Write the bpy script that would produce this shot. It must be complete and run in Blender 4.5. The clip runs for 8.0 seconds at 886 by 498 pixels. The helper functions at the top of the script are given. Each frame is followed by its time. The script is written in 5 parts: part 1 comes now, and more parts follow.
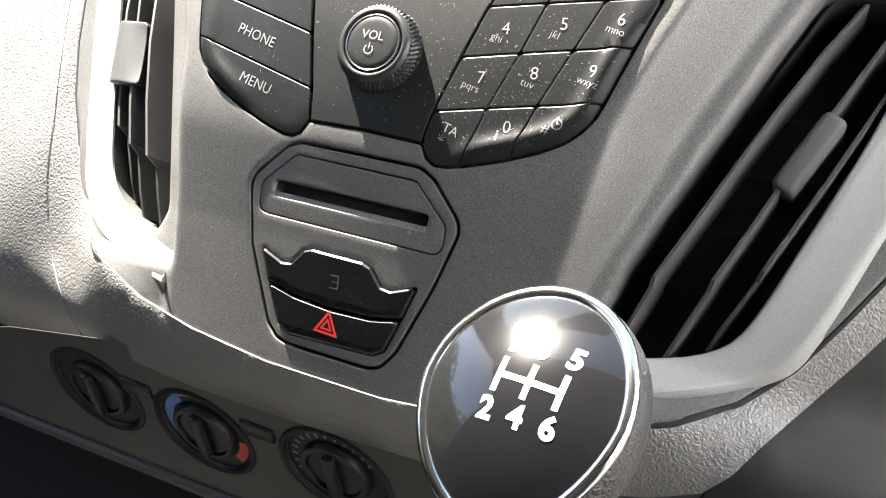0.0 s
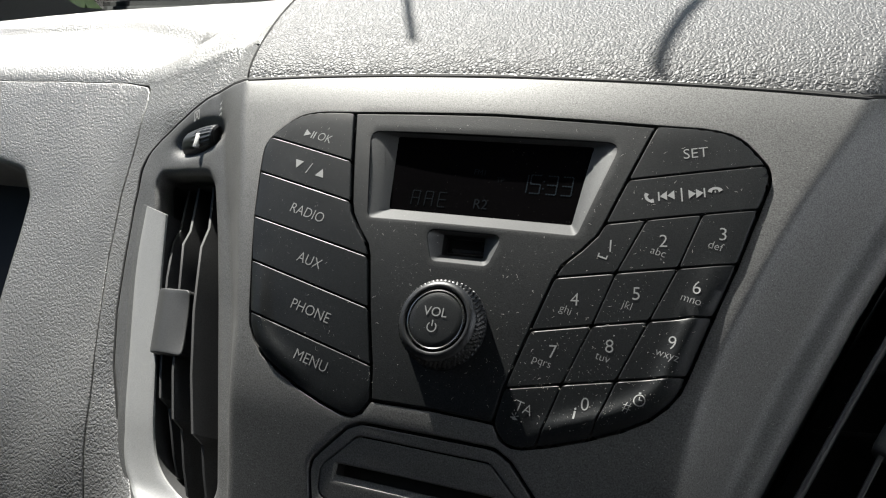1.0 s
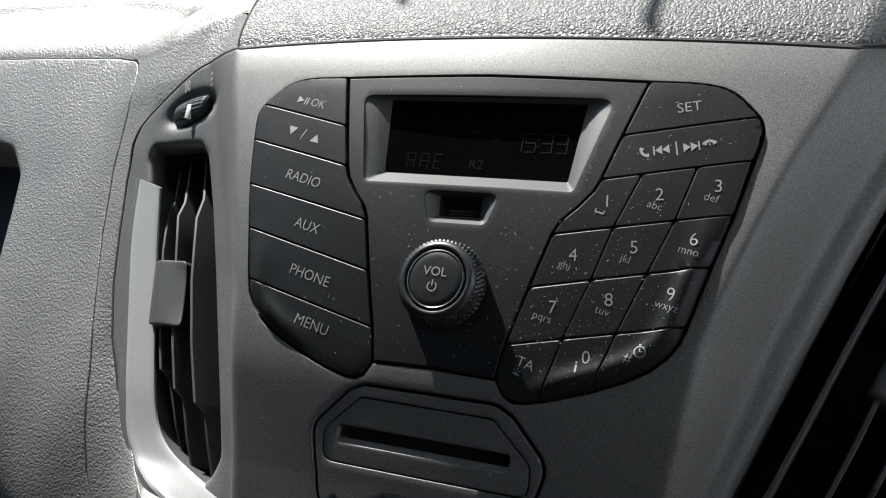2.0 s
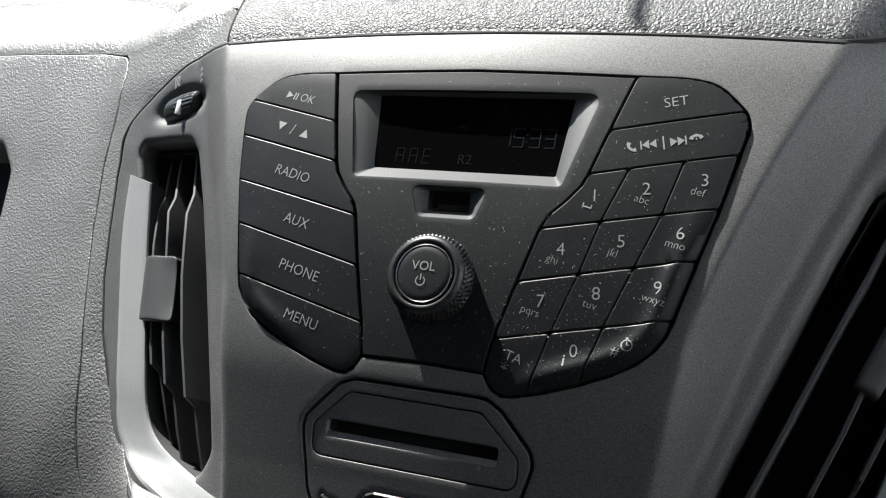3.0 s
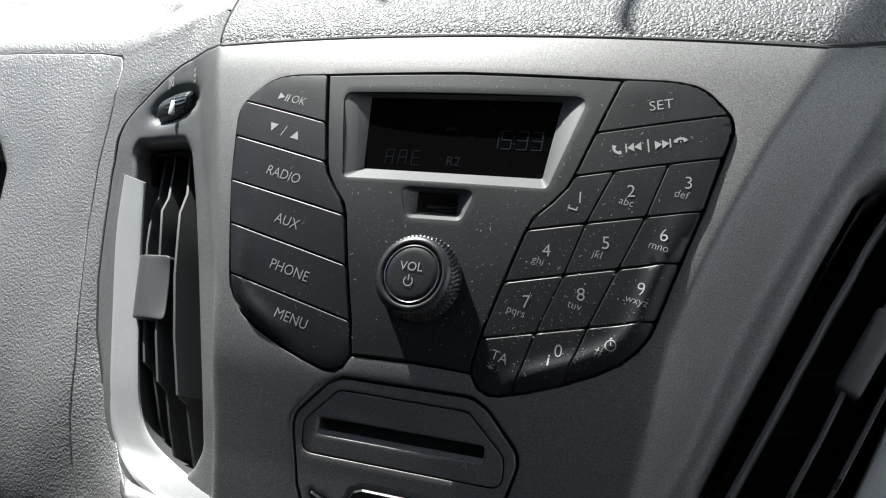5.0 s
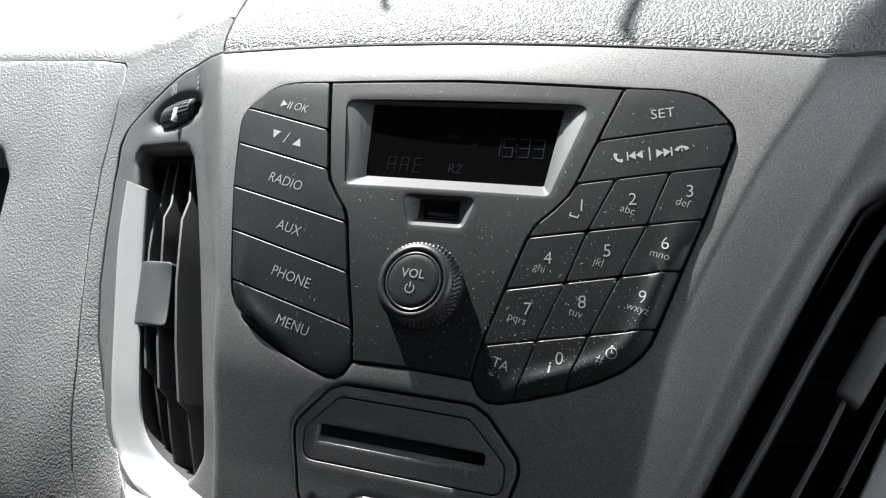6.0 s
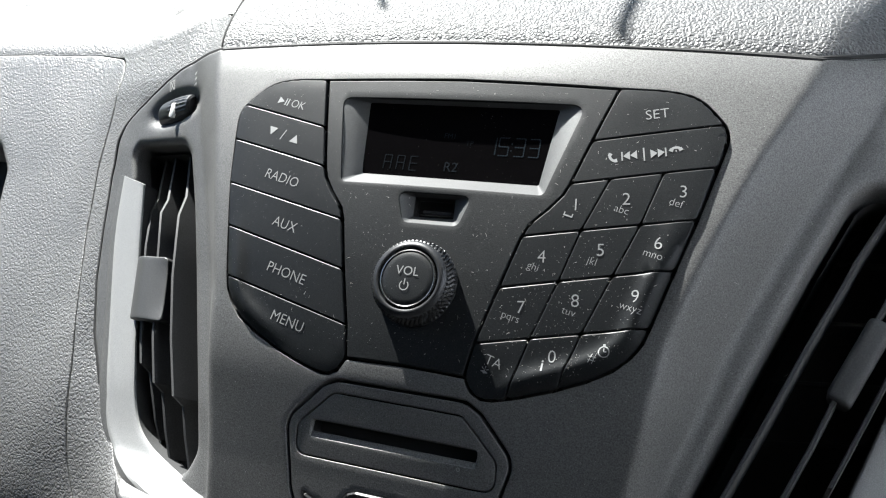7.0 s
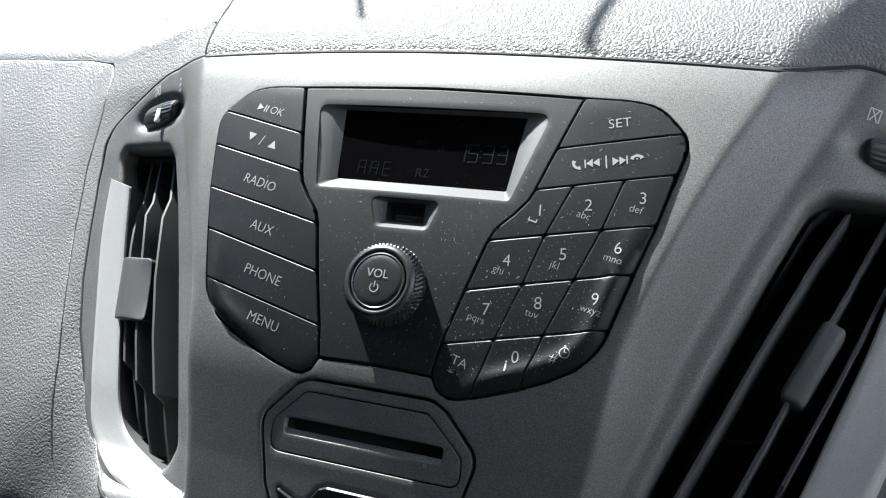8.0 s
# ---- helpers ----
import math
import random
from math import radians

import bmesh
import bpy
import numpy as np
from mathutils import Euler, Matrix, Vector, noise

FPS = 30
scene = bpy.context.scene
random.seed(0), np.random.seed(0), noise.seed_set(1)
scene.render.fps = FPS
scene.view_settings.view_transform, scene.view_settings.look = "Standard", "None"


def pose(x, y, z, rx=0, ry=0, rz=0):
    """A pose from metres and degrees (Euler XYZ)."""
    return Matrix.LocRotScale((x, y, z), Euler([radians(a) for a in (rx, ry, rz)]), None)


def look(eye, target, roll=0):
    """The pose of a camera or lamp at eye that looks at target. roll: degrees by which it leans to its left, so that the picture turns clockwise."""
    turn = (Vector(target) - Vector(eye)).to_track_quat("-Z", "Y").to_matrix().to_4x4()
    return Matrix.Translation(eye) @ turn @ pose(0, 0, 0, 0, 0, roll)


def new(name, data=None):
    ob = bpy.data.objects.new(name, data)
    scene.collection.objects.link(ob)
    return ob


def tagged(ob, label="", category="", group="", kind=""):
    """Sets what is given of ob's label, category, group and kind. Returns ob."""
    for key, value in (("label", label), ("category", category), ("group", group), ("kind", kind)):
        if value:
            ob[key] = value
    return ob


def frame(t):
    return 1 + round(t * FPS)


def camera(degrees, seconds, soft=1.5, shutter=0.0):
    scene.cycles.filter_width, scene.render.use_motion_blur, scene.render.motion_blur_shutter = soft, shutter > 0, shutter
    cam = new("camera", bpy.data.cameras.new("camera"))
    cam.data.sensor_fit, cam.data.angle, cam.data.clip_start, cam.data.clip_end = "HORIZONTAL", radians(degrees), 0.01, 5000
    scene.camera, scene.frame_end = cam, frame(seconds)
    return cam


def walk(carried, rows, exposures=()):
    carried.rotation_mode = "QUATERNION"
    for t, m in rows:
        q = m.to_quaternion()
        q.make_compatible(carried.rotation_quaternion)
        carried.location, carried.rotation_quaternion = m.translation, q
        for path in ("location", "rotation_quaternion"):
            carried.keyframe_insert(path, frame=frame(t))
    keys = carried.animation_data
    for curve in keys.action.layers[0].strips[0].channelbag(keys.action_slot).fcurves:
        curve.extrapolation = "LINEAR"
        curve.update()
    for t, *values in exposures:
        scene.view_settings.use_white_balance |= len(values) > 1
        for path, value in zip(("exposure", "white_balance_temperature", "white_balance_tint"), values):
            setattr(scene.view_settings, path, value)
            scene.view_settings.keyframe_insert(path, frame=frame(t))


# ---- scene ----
from mathutils.geometry import delaunay_2d_cdt

MM = 0.001
# The panel's own axes: u to the right, v up the panel, w out of it towards the seats, in millimetres
LEAN_BACK = 33.0
PANEL = pose(0, 0, 1.0, 90 - LEAN_BACK)

cam = camera(51.02, 8.0, soft=1.15)
ROWS = [
    (0.0, 192.5, -101.4, 351.9, 9.23, 20.31, 16.32),
    (0.3, 188.5, -68.7, 344.5, 12.26, 20.64, 15.33),
    (0.5, 178.4, -58.2, 346.9, 15.91, 20.79, 14.67),
    (0.7, 160.5, -54.7, 352.1, 18.32, 21.15, 13.88),
    (1.0, 152.9, -64.9, 353.3, 18.87, 21.19, 12.96),
    (1.5, 150.2, -72.9, 354.1, 17.65, 21.10, 11.77),
    (3.0, 153.4, -74.9, 354.6, 16.71, 20.62, 10.98),
    (3.5, 157.3, -73.4, 356.6, 16.62, 20.67, 10.94),
    (4.0, 158.5, -72.1, 360.6, 16.40, 20.59, 10.84),
    (4.5, 159.4, -72.5, 358.4, 16.34, 20.55, 11.00),
    (6.0, 160.0, -73.8, 358.7, 17.10, 20.57, 11.34),
    (6.5, 160.1, -76.2, 362.1, 17.29, 20.32, 11.79),
    (7.0, 162.4, -74.4, 359.7, 17.24, 20.32, 11.91),
    (7.5, 164.1, -75.5, 359.4, 17.22, 20.27, 11.98),
    (8.0, 180.7, -73.5, 366.9, 17.43, 20.37, 12.27),
]
EXPOSURES = [(0.0, 3.85, 7003, 10), (0.3, 3.47, 7052, 10), (0.5, 2.71, 6675, 9), (0.8, 2.11, 6187, 8), (1.0, 1.51, 6386, 7), (1.5, 1.49, 6240, 7), (3.0, 1.66, 6187, 7), (4.5, 1.71, 6098, 7), (6.0, 2.14, 6098, 7), (7.0, 2.21, 6098, 7), (8.0, 2.31, 5998, 7)]
walk(cam, [(t, PANEL @ pose(u * MM, v * MM, w * MM, rx, ry, rz)) for t, u, v, w, rx, ry, rz in ROWS], EXPOSURES)

# ---- world and light ----
SUN_UVW = Vector((-0.483, 0.836, 0.212))
SUN = (PANEL.to_3x3() @ SUN_UVW).normalized()
world = bpy.data.worlds.new("sky")
scene.world = world
world.use_nodes = True
wt = world.node_tree
sky = wt.nodes.new("ShaderNodeTexSky")
sky.sky_type = "NISHITA"
sky.sun_disc = False
sky.sun_elevation = math.asin(SUN.z)
sky.sun_rotation = math.atan2(SUN.x, SUN.y)
wt.nodes["Background"].inputs["Strength"].default_value = 0.055
wt.links.new(sky.outputs[0], wt.nodes["Background"].inputs[0])
sun_data = bpy.data.lights.new("sun", "SUN")
sun_data.energy, sun_data.angle, sun_data.color = 5.0, radians(0.53), (1.0, 0.95, 0.88)
sun = new("sun", sun_data)
sun.matrix_world = look(SUN * 5, (0, 0, 0))


# ---- materials ----
def material(name, colour, rough=0.5, metal=0.0, grain=0.0, grain_size=1500.0, dust=0.0, dust_size=260.0, dust_cut=0.075, leather=0.0, leather_size=420.0, mottle=0.12, coat=0.0, coat_rough=0.04, spec=0.5, fleck_gain=0.35):
    m = bpy.data.materials.new(name)
    m.use_nodes = True
    t = m.node_tree
    n, l = t.nodes, t.links
    b = n["Principled BSDF"]
    b.inputs["Metallic"].default_value = metal
    b.inputs["Coat Weight"].default_value = coat
    b.inputs["Coat Roughness"].default_value = coat_rough
    b.inputs["Specular IOR Level"].default_value = spec
    co = n.new("ShaderNodeTexCoord")

    def tex(kind, scale, detail=2.0):
        x = n.new(kind)
        x.inputs["Scale"].default_value = scale
        if kind == "ShaderNodeTexNoise":
            x.inputs["Detail"].default_value = detail
        l.new(co.outputs["Object"], x.inputs["Vector"])
        return x

    def math_node(op, a, c, clamp=False):
        x = n.new("ShaderNodeMath")
        x.operation, x.use_clamp = op, clamp
        for i, v in enumerate((a, c)):
            if isinstance(v, (int, float)):
                x.inputs[i].default_value = v
            else:
                l.new(v, x.inputs[i])
        return x.outputs[0]

    def mix(fac, a, c):
        x = n.new("ShaderNodeMix")
        x.data_type = "RGBA"
        if isinstance(fac, (int, float)):
            x.inputs[0].default_value = fac
        else:
            l.new(fac, x.inputs[0])
        for i, v in ((6, a), (7, c)):
            if isinstance(v, tuple):
                x.inputs[i].default_value = (*v, 1)
            else:
                l.new(v, x.inputs[i])
        return x.outputs[2]

    big = tex("ShaderNodeTexNoise", 28.0, 4.0)
    dark = tuple(c * (1 - mottle) for c in colour)
    light = tuple(min(1, c * (1 + mottle)) for c in colour)
    col = mix(big.outputs["Fac"], dark, light)
    rgh = math_node("ADD", math_node("MULTIPLY", big.outputs["Fac"], 0.16), rough - 0.08)
    bump_from = None
    if grain:
        g = tex("ShaderNodeTexNoise", grain_size, 1.0)
        fleck = math_node("MULTIPLY", math_node("SUBTRACT", g.outputs["Fac"], 0.5), 2.2)
        bright = n.new("ShaderNodeBrightContrast")
        l.new(col, bright.inputs[0])
        l.new(math_node("MULTIPLY", fleck, fleck_gain * max(colour)), bright.inputs["Bright"])
        col = bright.outputs[0]
        bump_from = (g.outputs["Fac"], grain, 0.0002)
    if leather:
        v1 = tex("ShaderNodeTexVoronoi", leather_size)
        v1.feature = "DISTANCE_TO_EDGE"
        warp = tex("ShaderNodeTexNoise", leather_size * 0.8, 2.0)
        vm = n.new("ShaderNodeVectorMath")
        vm.operation = "MULTIPLY_ADD"
        l.new(warp.outputs["Color"], vm.inputs[0])
        vm.inputs[1].default_value = (0.0022, 0.0022, 0.0022)
        l.new(co.outputs["Object"], vm.inputs[2])
        l.new(vm.outputs[0], v1.inputs["Vector"])
        cell = math_node("MULTIPLY", math_node("MINIMUM", v1.outputs["Distance"], 0.3), 1.8)
        fold = tex("ShaderNodeTexNoise", leather_size * 1.1, 1.5)
        fold.inputs["Distortion"].default_value = 0.8
        fine = tex("ShaderNodeTexNoise", leather_size * 4, 2.0)
        hgt = math_node("ADD", math_node("ADD", cell, math_node("MULTIPLY", fold.outputs["Fac"], 1.1)), math_node("MULTIPLY", fine.outputs["Fac"], 0.18))
        bump_from = (hgt, leather, 0.0009)
    if dust:
        v2 = tex("ShaderNodeTexVoronoi", dust_size)
        v2.inputs["Randomness"].default_value = 1.0
        where = tex("ShaderNodeTexNoise", 45.0, 3.0)
        size = math_node("MULTIPLY", math_node("SUBTRACT", where.outputs["Fac"], 0.34, True), dust_cut * 5.0)
        speck = math_node("MULTIPLY", math_node("LESS_THAN", v2.outputs["Distance"], size), dust)
        film = math_node("MULTIPLY", where.outputs["Fac"], 0.012 * dust)
        col = mix(math_node("ADD", speck, film, True), col, (0.55, 0.54, 0.51))
        rgh = math_node("ADD", rgh, math_node("MULTIPLY", speck, 0.3), True)
    l.new(col, b.inputs["Base Color"])
    l.new(rgh, b.inputs["Roughness"])
    if bump_from:
        bp = n.new("ShaderNodeBump")
        bp.inputs["Strength"].default_value = bump_from[1]
        bp.inputs["Distance"].default_value = bump_from[2]
        l.new(bump_from[0], bp.inputs["Height"])
        l.new(bp.outputs[0], b.inputs["Normal"])
    return m


def glass_material(name, tint=(0.9, 0.95, 0.93), rough=0.0):
    m = bpy.data.materials.new(name)
    m.use_nodes = True
    n, l = m.node_tree.nodes, m.node_tree.links
    n.remove(n["Principled BSDF"])
    tr, gl, mx, fr = (n.new(k) for k in ("ShaderNodeBsdfTransparent", "ShaderNodeBsdfGlossy", "ShaderNodeMixShader", "ShaderNodeFresnel"))
    tr.inputs[0].default_value = (*tint, 1)
    gl.inputs["Roughness"].default_value = rough
    fr.inputs[0].default_value = 1.45
    l.new(fr.outputs[0], mx.inputs[0])
    l.new(tr.outputs[0], mx.inputs[1])
    l.new(gl.outputs[0], mx.inputs[2])
    l.new(mx.outputs[0], n["Material Output"].inputs[0])
    return m


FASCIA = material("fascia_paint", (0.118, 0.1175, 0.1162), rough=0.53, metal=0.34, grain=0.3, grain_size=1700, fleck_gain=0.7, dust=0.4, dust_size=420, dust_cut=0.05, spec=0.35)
BLACK = material("radio_plastic", (0.0104, 0.0117, 0.0128), rough=0.5, grain=0.32, grain_size=1900, fleck_gain=1.0, dust=0.4, dust_size=600, dust_cut=0.045, spec=0.2)
KEY = material("key_plastic", (0.0105, 0.0118, 0.013), rough=0.42, grain=0.2, grain_size=2200, fleck_gain=0.9, dust=0.4, dust_size=600, dust_cut=0.045, spec=0.2)
PLATE_BLACK = material("plate_black", (0.0035, 0.0038, 0.0042), rough=0.33, dust=0.5, dust_size=600, dust_cut=0.06, spec=0.3)
SILVER = material("satin_silver", (0.3, 0.3, 0.296), rough=0.45, metal=0.12, grain=0.08, grain_size=2500, mottle=0.04)
LEATHER = material("grained_vinyl", (0.12, 0.118, 0.1145), rough=0.45, leather=0.5, leather_size=430, mottle=0.1, spec=1.0)
SMOOTH = material("smooth_vinyl", (0.12, 0.118, 0.1145), rough=0.45, leather=0.46, leather_size=430, mottle=0.1, spec=1.0)
PADSKIN = material("pad_vinyl", (0.092, 0.092, 0.093), rough=0.52, leather=0.75, leather_size=470, mottle=0.1, spec=0.5)
# Near-black for ducts, pocket and port; their inner shade is in the colour.
CAVITY_SHADE = material("cavity_shade", (0.008, 0.008, 0.008), rough=0.7)
SEAM = material("seam_black", (0.006, 0.006, 0.006), rough=0.8)
BLADE = material("vent_plastic", (0.066, 0.0665, 0.0672), rough=0.58, grain=0.2, spec=0.2)
MARK = material("grey_mark", (0.42, 0.42, 0.41), rough=0.5)
# Darker copy of the vent plastic: the left tab's shade is in its colour.
TAB_SHADE = material("shaded_tab_plastic", (0.042, 0.0425, 0.043), rough=0.5, spec=0.3, grain=0.1)
RUBBER = material("knurl_rubber", (0.010, 0.0105, 0.0115), rough=0.34, spec=0.5, grain=0.2)
WHEEL = material("wheel_plastic", (0.026, 0.027, 0.029), rough=0.4, spec=0.5, grain=0.1)
CHROME = material("chrome", (0.75, 0.75, 0.75), rough=0.14, metal=1.0, mottle=0.02)
GLOSS = material("gloss_black", (0.006, 0.006, 0.007), rough=0.25, coat=0.9, coat_rough=0.08, spec=0.1)
PRINT = material("pale_print", (0.22, 0.225, 0.225), rough=0.6, mottle=0.08)
GREYPRINT = material("dim_print", (0.07, 0.073, 0.076), rough=0.6)
WHITE = material("white_print", (0.78, 0.78, 0.76), rough=0.4)
RED = material("red_print", (0.55, 0.035, 0.025), rough=0.5)
BLUE = material("blue_print", (0.05, 0.2, 0.6), rough=0.5)
SCREEN = material("screen", (0.0025, 0.0023, 0.0026), rough=0.5, dust=0.08, dust_size=460, dust_cut=0.08, spec=0.0)
LOWER = material("lower_plastic", (0.052, 0.051, 0.049), rough=0.55, spec=0.3, grain=0.35, grain_size=1400)
TRIM = material("trim_plastic", (0.015, 0.0148, 0.0145), rough=0.6, spec=0.25, grain=0.35, grain_size=1400)
# Near-black colour that stands in for the footwell's shade.
FOOTWELL_DARK = material("footwell_dark", (0.012, 0.012, 0.012), rough=0.95, spec=0.1)
CABIN = material("cabin_lining", (0.018, 0.0178, 0.0175), rough=0.8)
CLOTH = material("headliner", (0.06, 0.059, 0.057), rough=0.9)
GRASS = material("grass", (0.07, 0.11, 0.03), rough=0.9, mottle=0.5)
BOUNCE_GROUND = material("concrete", (0.36, 0.35, 0.33), rough=0.9, mottle=0.2)
# Paler lining for the unseen right door, added to bounce light.
BOUNCE_CARD = material("bounce_card", (0.2, 0.2, 0.2), rough=0.8)
# Pale bluish reflector colour for the added wall on the right.
BOUNCE_PALE = material("bounce_pale", (0.8, 0.83, 0.92), rough=0.9)
GRIP = material("grip_vinyl", (0.03, 0.03, 0.031), rough=0.5, leather=0.5, leather_size=520)
GLASS = glass_material("window_glass")


# ---- building helpers ----
def interp(table, x):
    for (a, p), (b, q) in zip(table, table[1:]):
        if x <= b:
            k = max(0.0, min(1.0, (x - a) / (b - a)))
            return p + (q - p) * k
    return table[-1][1]


def signed_area(p):
    return sum(a[0] * b[1] - b[0] * a[1] for a, b in zip(p, p[1:] + p[:1])) / 2


def ccw(p):
    p = list(p)
    return p if signed_area(p) > 0 else p[::-1]


def mirror(p):
    return [(-x, y) for x, y in p]


def resample(p, step):
    out = []
    for a, b in zip(p, p[1:] + p[:1]):
        n = max(1, math.ceil(math.dist(a, b) / step))
        out += [(a[0] + (b[0] - a[0]) * k / n, a[1] + (b[1] - a[1]) * k / n) for k in range(n)]
    return out


def fillet(p, r, n=5):
    """Round the corners of a closed polygon with radius r (one number, or one a corner)."""
    out, m = [], len(p)
    for i in range(m):
        a, b, c = (Vector(p[(i + k) % m]) for k in (-1, 0, 1))
        rr = r[i] if isinstance(r, (list, tuple)) else r
        d1, d2 = (a - b), (c - b)
        ang = d1.angle(d2)
        if rr <= 0 or ang > math.pi - 0.03:
            out.append(tuple(b))
            continue
        cut = min(rr / math.tan(ang / 2), d1.length * 0.49, d2.length * 0.49)
        p1, p2 = b + d1.normalized() * cut, b + d2.normalized() * cut
        for k in range(n + 1):
            s = k / n
            out.append(tuple(p1 * (1 - s) ** 2 + b * 2 * s * (1 - s) + p2 * s * s))
    return out


def smooth_open(p, times=2):
    """Chaikin's rounding of an open line, ends kept."""
    for _ in range(times):
        q = [p[0]]
        for a, b in zip(p, p[1:]):
            q += [tuple(a[i] * 0.75 + b[i] * 0.25 for i in range(len(a))), tuple(a[i] * 0.25 + b[i] * 0.75 for i in range(len(a)))]
        p = q + [p[-1]]
    return p


def normals2(p):
    out, m = [], len(p)
    for i in range(m):
        a, b, c = (Vector(p[(i + k) % m]) for k in (-1, 0, 1))
        d1, d2 = (b - a).normalized(), (c - b).normalized()
        n1, n2 = Vector((d1.y, -d1.x)), Vector((d2.y, -d2.x))
        s = n1 + n2
        s = s.normalized() if s.length > 1e-6 else n1
        out.append(s / max(0.45, s.dot(n1)))
    return out


def offset(p, d):
    """A counter-clockwise polygon moved outwards by d (inwards: minus)."""
    return [(a[0] + n.x * d, a[1] + n.y * d) for a, n in zip(p, normals2(p))]


def inside(pts, poly):
    pts, q = np.asarray(pts, float), np.asarray(poly, float)
    r = np.roll(q, -1, 0)
    x, y = pts[:, 0, None], pts[:, 1, None]
    cross = (q[None, :, 1] > y) != (r[None, :, 1] > y)
    dy = np.where(r[:, 1] == q[:, 1], 1e-12, r[:, 1] - q[:, 1])
    xi = (r[:, 0] - q[:, 0]) * (y - q[:, 1]) / dy + q[:, 0]
    return (cross & (x < xi)).sum(1) % 2 == 1


def dist_to(pts, line, closed=True):
    pts, q = np.asarray(pts, float), np.asarray(line, float)
    r = np.roll(q, -1, 0)
    if not closed:
        q, r = q[:-1], r[:-1]
    d = r - q
    k = ((pts[:, None] - q) * d).sum(2) / np.maximum((d * d).sum(1), 1e-12)
    k = np.clip(k, 0, 1)
    return np.sqrt((((q + k[..., None] * d) - pts[:, None]) ** 2).sum(2)).min(1)


def as_map(w):
    return lambda u, v: Vector((u, v, w(u, v)))


def sheet(outline, holes=(), w=None, place=None, step=6.0, edge=3.0, rim=0.6, skirt=3.0, hole_rim=None, hole_skirt=None, down=(0, 0, -1), rings=3, bevel=None):
    """A curved skin over a flat outline with holes; its edges roll over with radius rim and go down by skirt."""
    place = place or as_map(w)
    down = Vector(down)
    loops = [resample(ccw(outline), edge)] + [resample(ccw(h)[::-1], edge) for h in holes]
    pts, edges = [], []
    for lp in loops:
        s = len(pts)
        pts += lp
        edges += [(s + i, s + (i + 1) % len(lp)) for i in range(len(lp))]
    o = np.array(loops[0])
    lo, hi = o.min(0), o.max(0)
    grid = []
    row = 0
    y = lo[1] + step / 2
    while y < hi[1]:
        x = lo[0] + (step / 2 if row % 2 else 0)
        while x < hi[0]:
            grid.append((x, y))
            x += step
        y += step * 0.866
        row += 1
    if grid:
        g = np.array(grid)
        ok = inside(g, loops[0])
        for h in loops[1:]:
            ok &= ~inside(g, h)
        g = g[ok]
        if len(g):
            near = np.full(len(g), 1e9)
            for lp in loops:
                near = np.minimum(near, dist_to(g, lp))
            pts += [tuple(q) for q in g[near > step * 0.45]]
    vs, _, fs, came, *_ = delaunay_2d_cdt([Vector(q) for q in pts], edges, [], 0, 1e-5)
    cen = np.array([np.mean([vs[i][:] for i in f], 0) for f in fs])
    ok = inside(cen, loops[0])
    for h in loops[1:]:
        ok &= ~inside(cen, h)
    bm = bmesh.new()
    bv = {}

    def vert(i):
        if i not in bv:
            bv[i] = bm.verts.new(place(*vs[i]))
        return bv[i]

    for f, k in zip(fs, ok):
        if k:
            f = f if signed_area([vs[i][:] for i in f]) > 0 else f[::-1]
            bm.faces.new([vert(i) for i in f])
    index = {k: i for i, ks in enumerate(came) for k in ks}
    start = 0
    for j, lp in enumerate(loops):
        r = rim if j == 0 or hole_rim is None else hole_rim[j - 1] if isinstance(hole_rim, (list, tuple)) else hole_rim
        sk = skirt if j == 0 or hole_skirt is None else hole_skirt
        nn = normals2(lp)
        last = [vert(index[start + i]) for i in range(len(lp))]
        start += len(lp)
        levels = [(r * math.sin(a), r * (1 - math.cos(a))) for a in (math.pi / 2 * k / rings for k in range(1, rings + 1))] if r else []
        if bevel and j == 0:
            levels = list(bevel)
            r = levels[-1][0]
        if sk:
            levels.append((r, r + sk))
        for out, dn in levels:
            ring = [bm.verts.new(place(q[0] + n.x * out, q[1] + n.y * out) + down * dn) for q, n in zip(lp, nn)]
            for i in range(len(lp)):
                k = (i + 1) % len(lp)
                bm.faces.new((last[k], last[i], ring[i], ring[k]))
            last = ring
    return bm


def tube(path, r, n=8, closed=False, squash=1.0):
    """A round bar along 3D points; r is one radius or one a point."""
    bm = bmesh.new()
    path = [Vector(p) for p in path]
    m = len(path)
    last = first = None
    up = Vector((0.12, 0.2, 0.97))
    for i, p in enumerate(path):
        a, b = path[(i - 1) % m] if closed or i else p, path[(i + 1) % m] if closed or i < m - 1 else p
        d = (b - a).normalized()
        x = d.cross(up).normalized()
        y = x.cross(d)
        rr = r[i] if isinstance(r, (list, tuple)) else r
        ring = [bm.verts.new(p + x * (rr * math.cos(k * math.tau / n)) + y * (rr * squash * math.sin(k * math.tau / n))) for k in range(n)]
        if last:
            for k in range(n):
                bm.faces.new((last[k], last[(k + 1) % n], ring[(k + 1) % n], ring[k]))
        else:
            first = ring
        last = ring
    if closed:
        for k in range(n):
            bm.faces.new((last[k], last[(k + 1) % n], first[(k + 1) % n], first[k]))
    else:
        bm.faces.new(first[::-1])
        bm.faces.new(last)
    bmesh.ops.recalc_face_normals(bm, faces=bm.faces)
    return bm


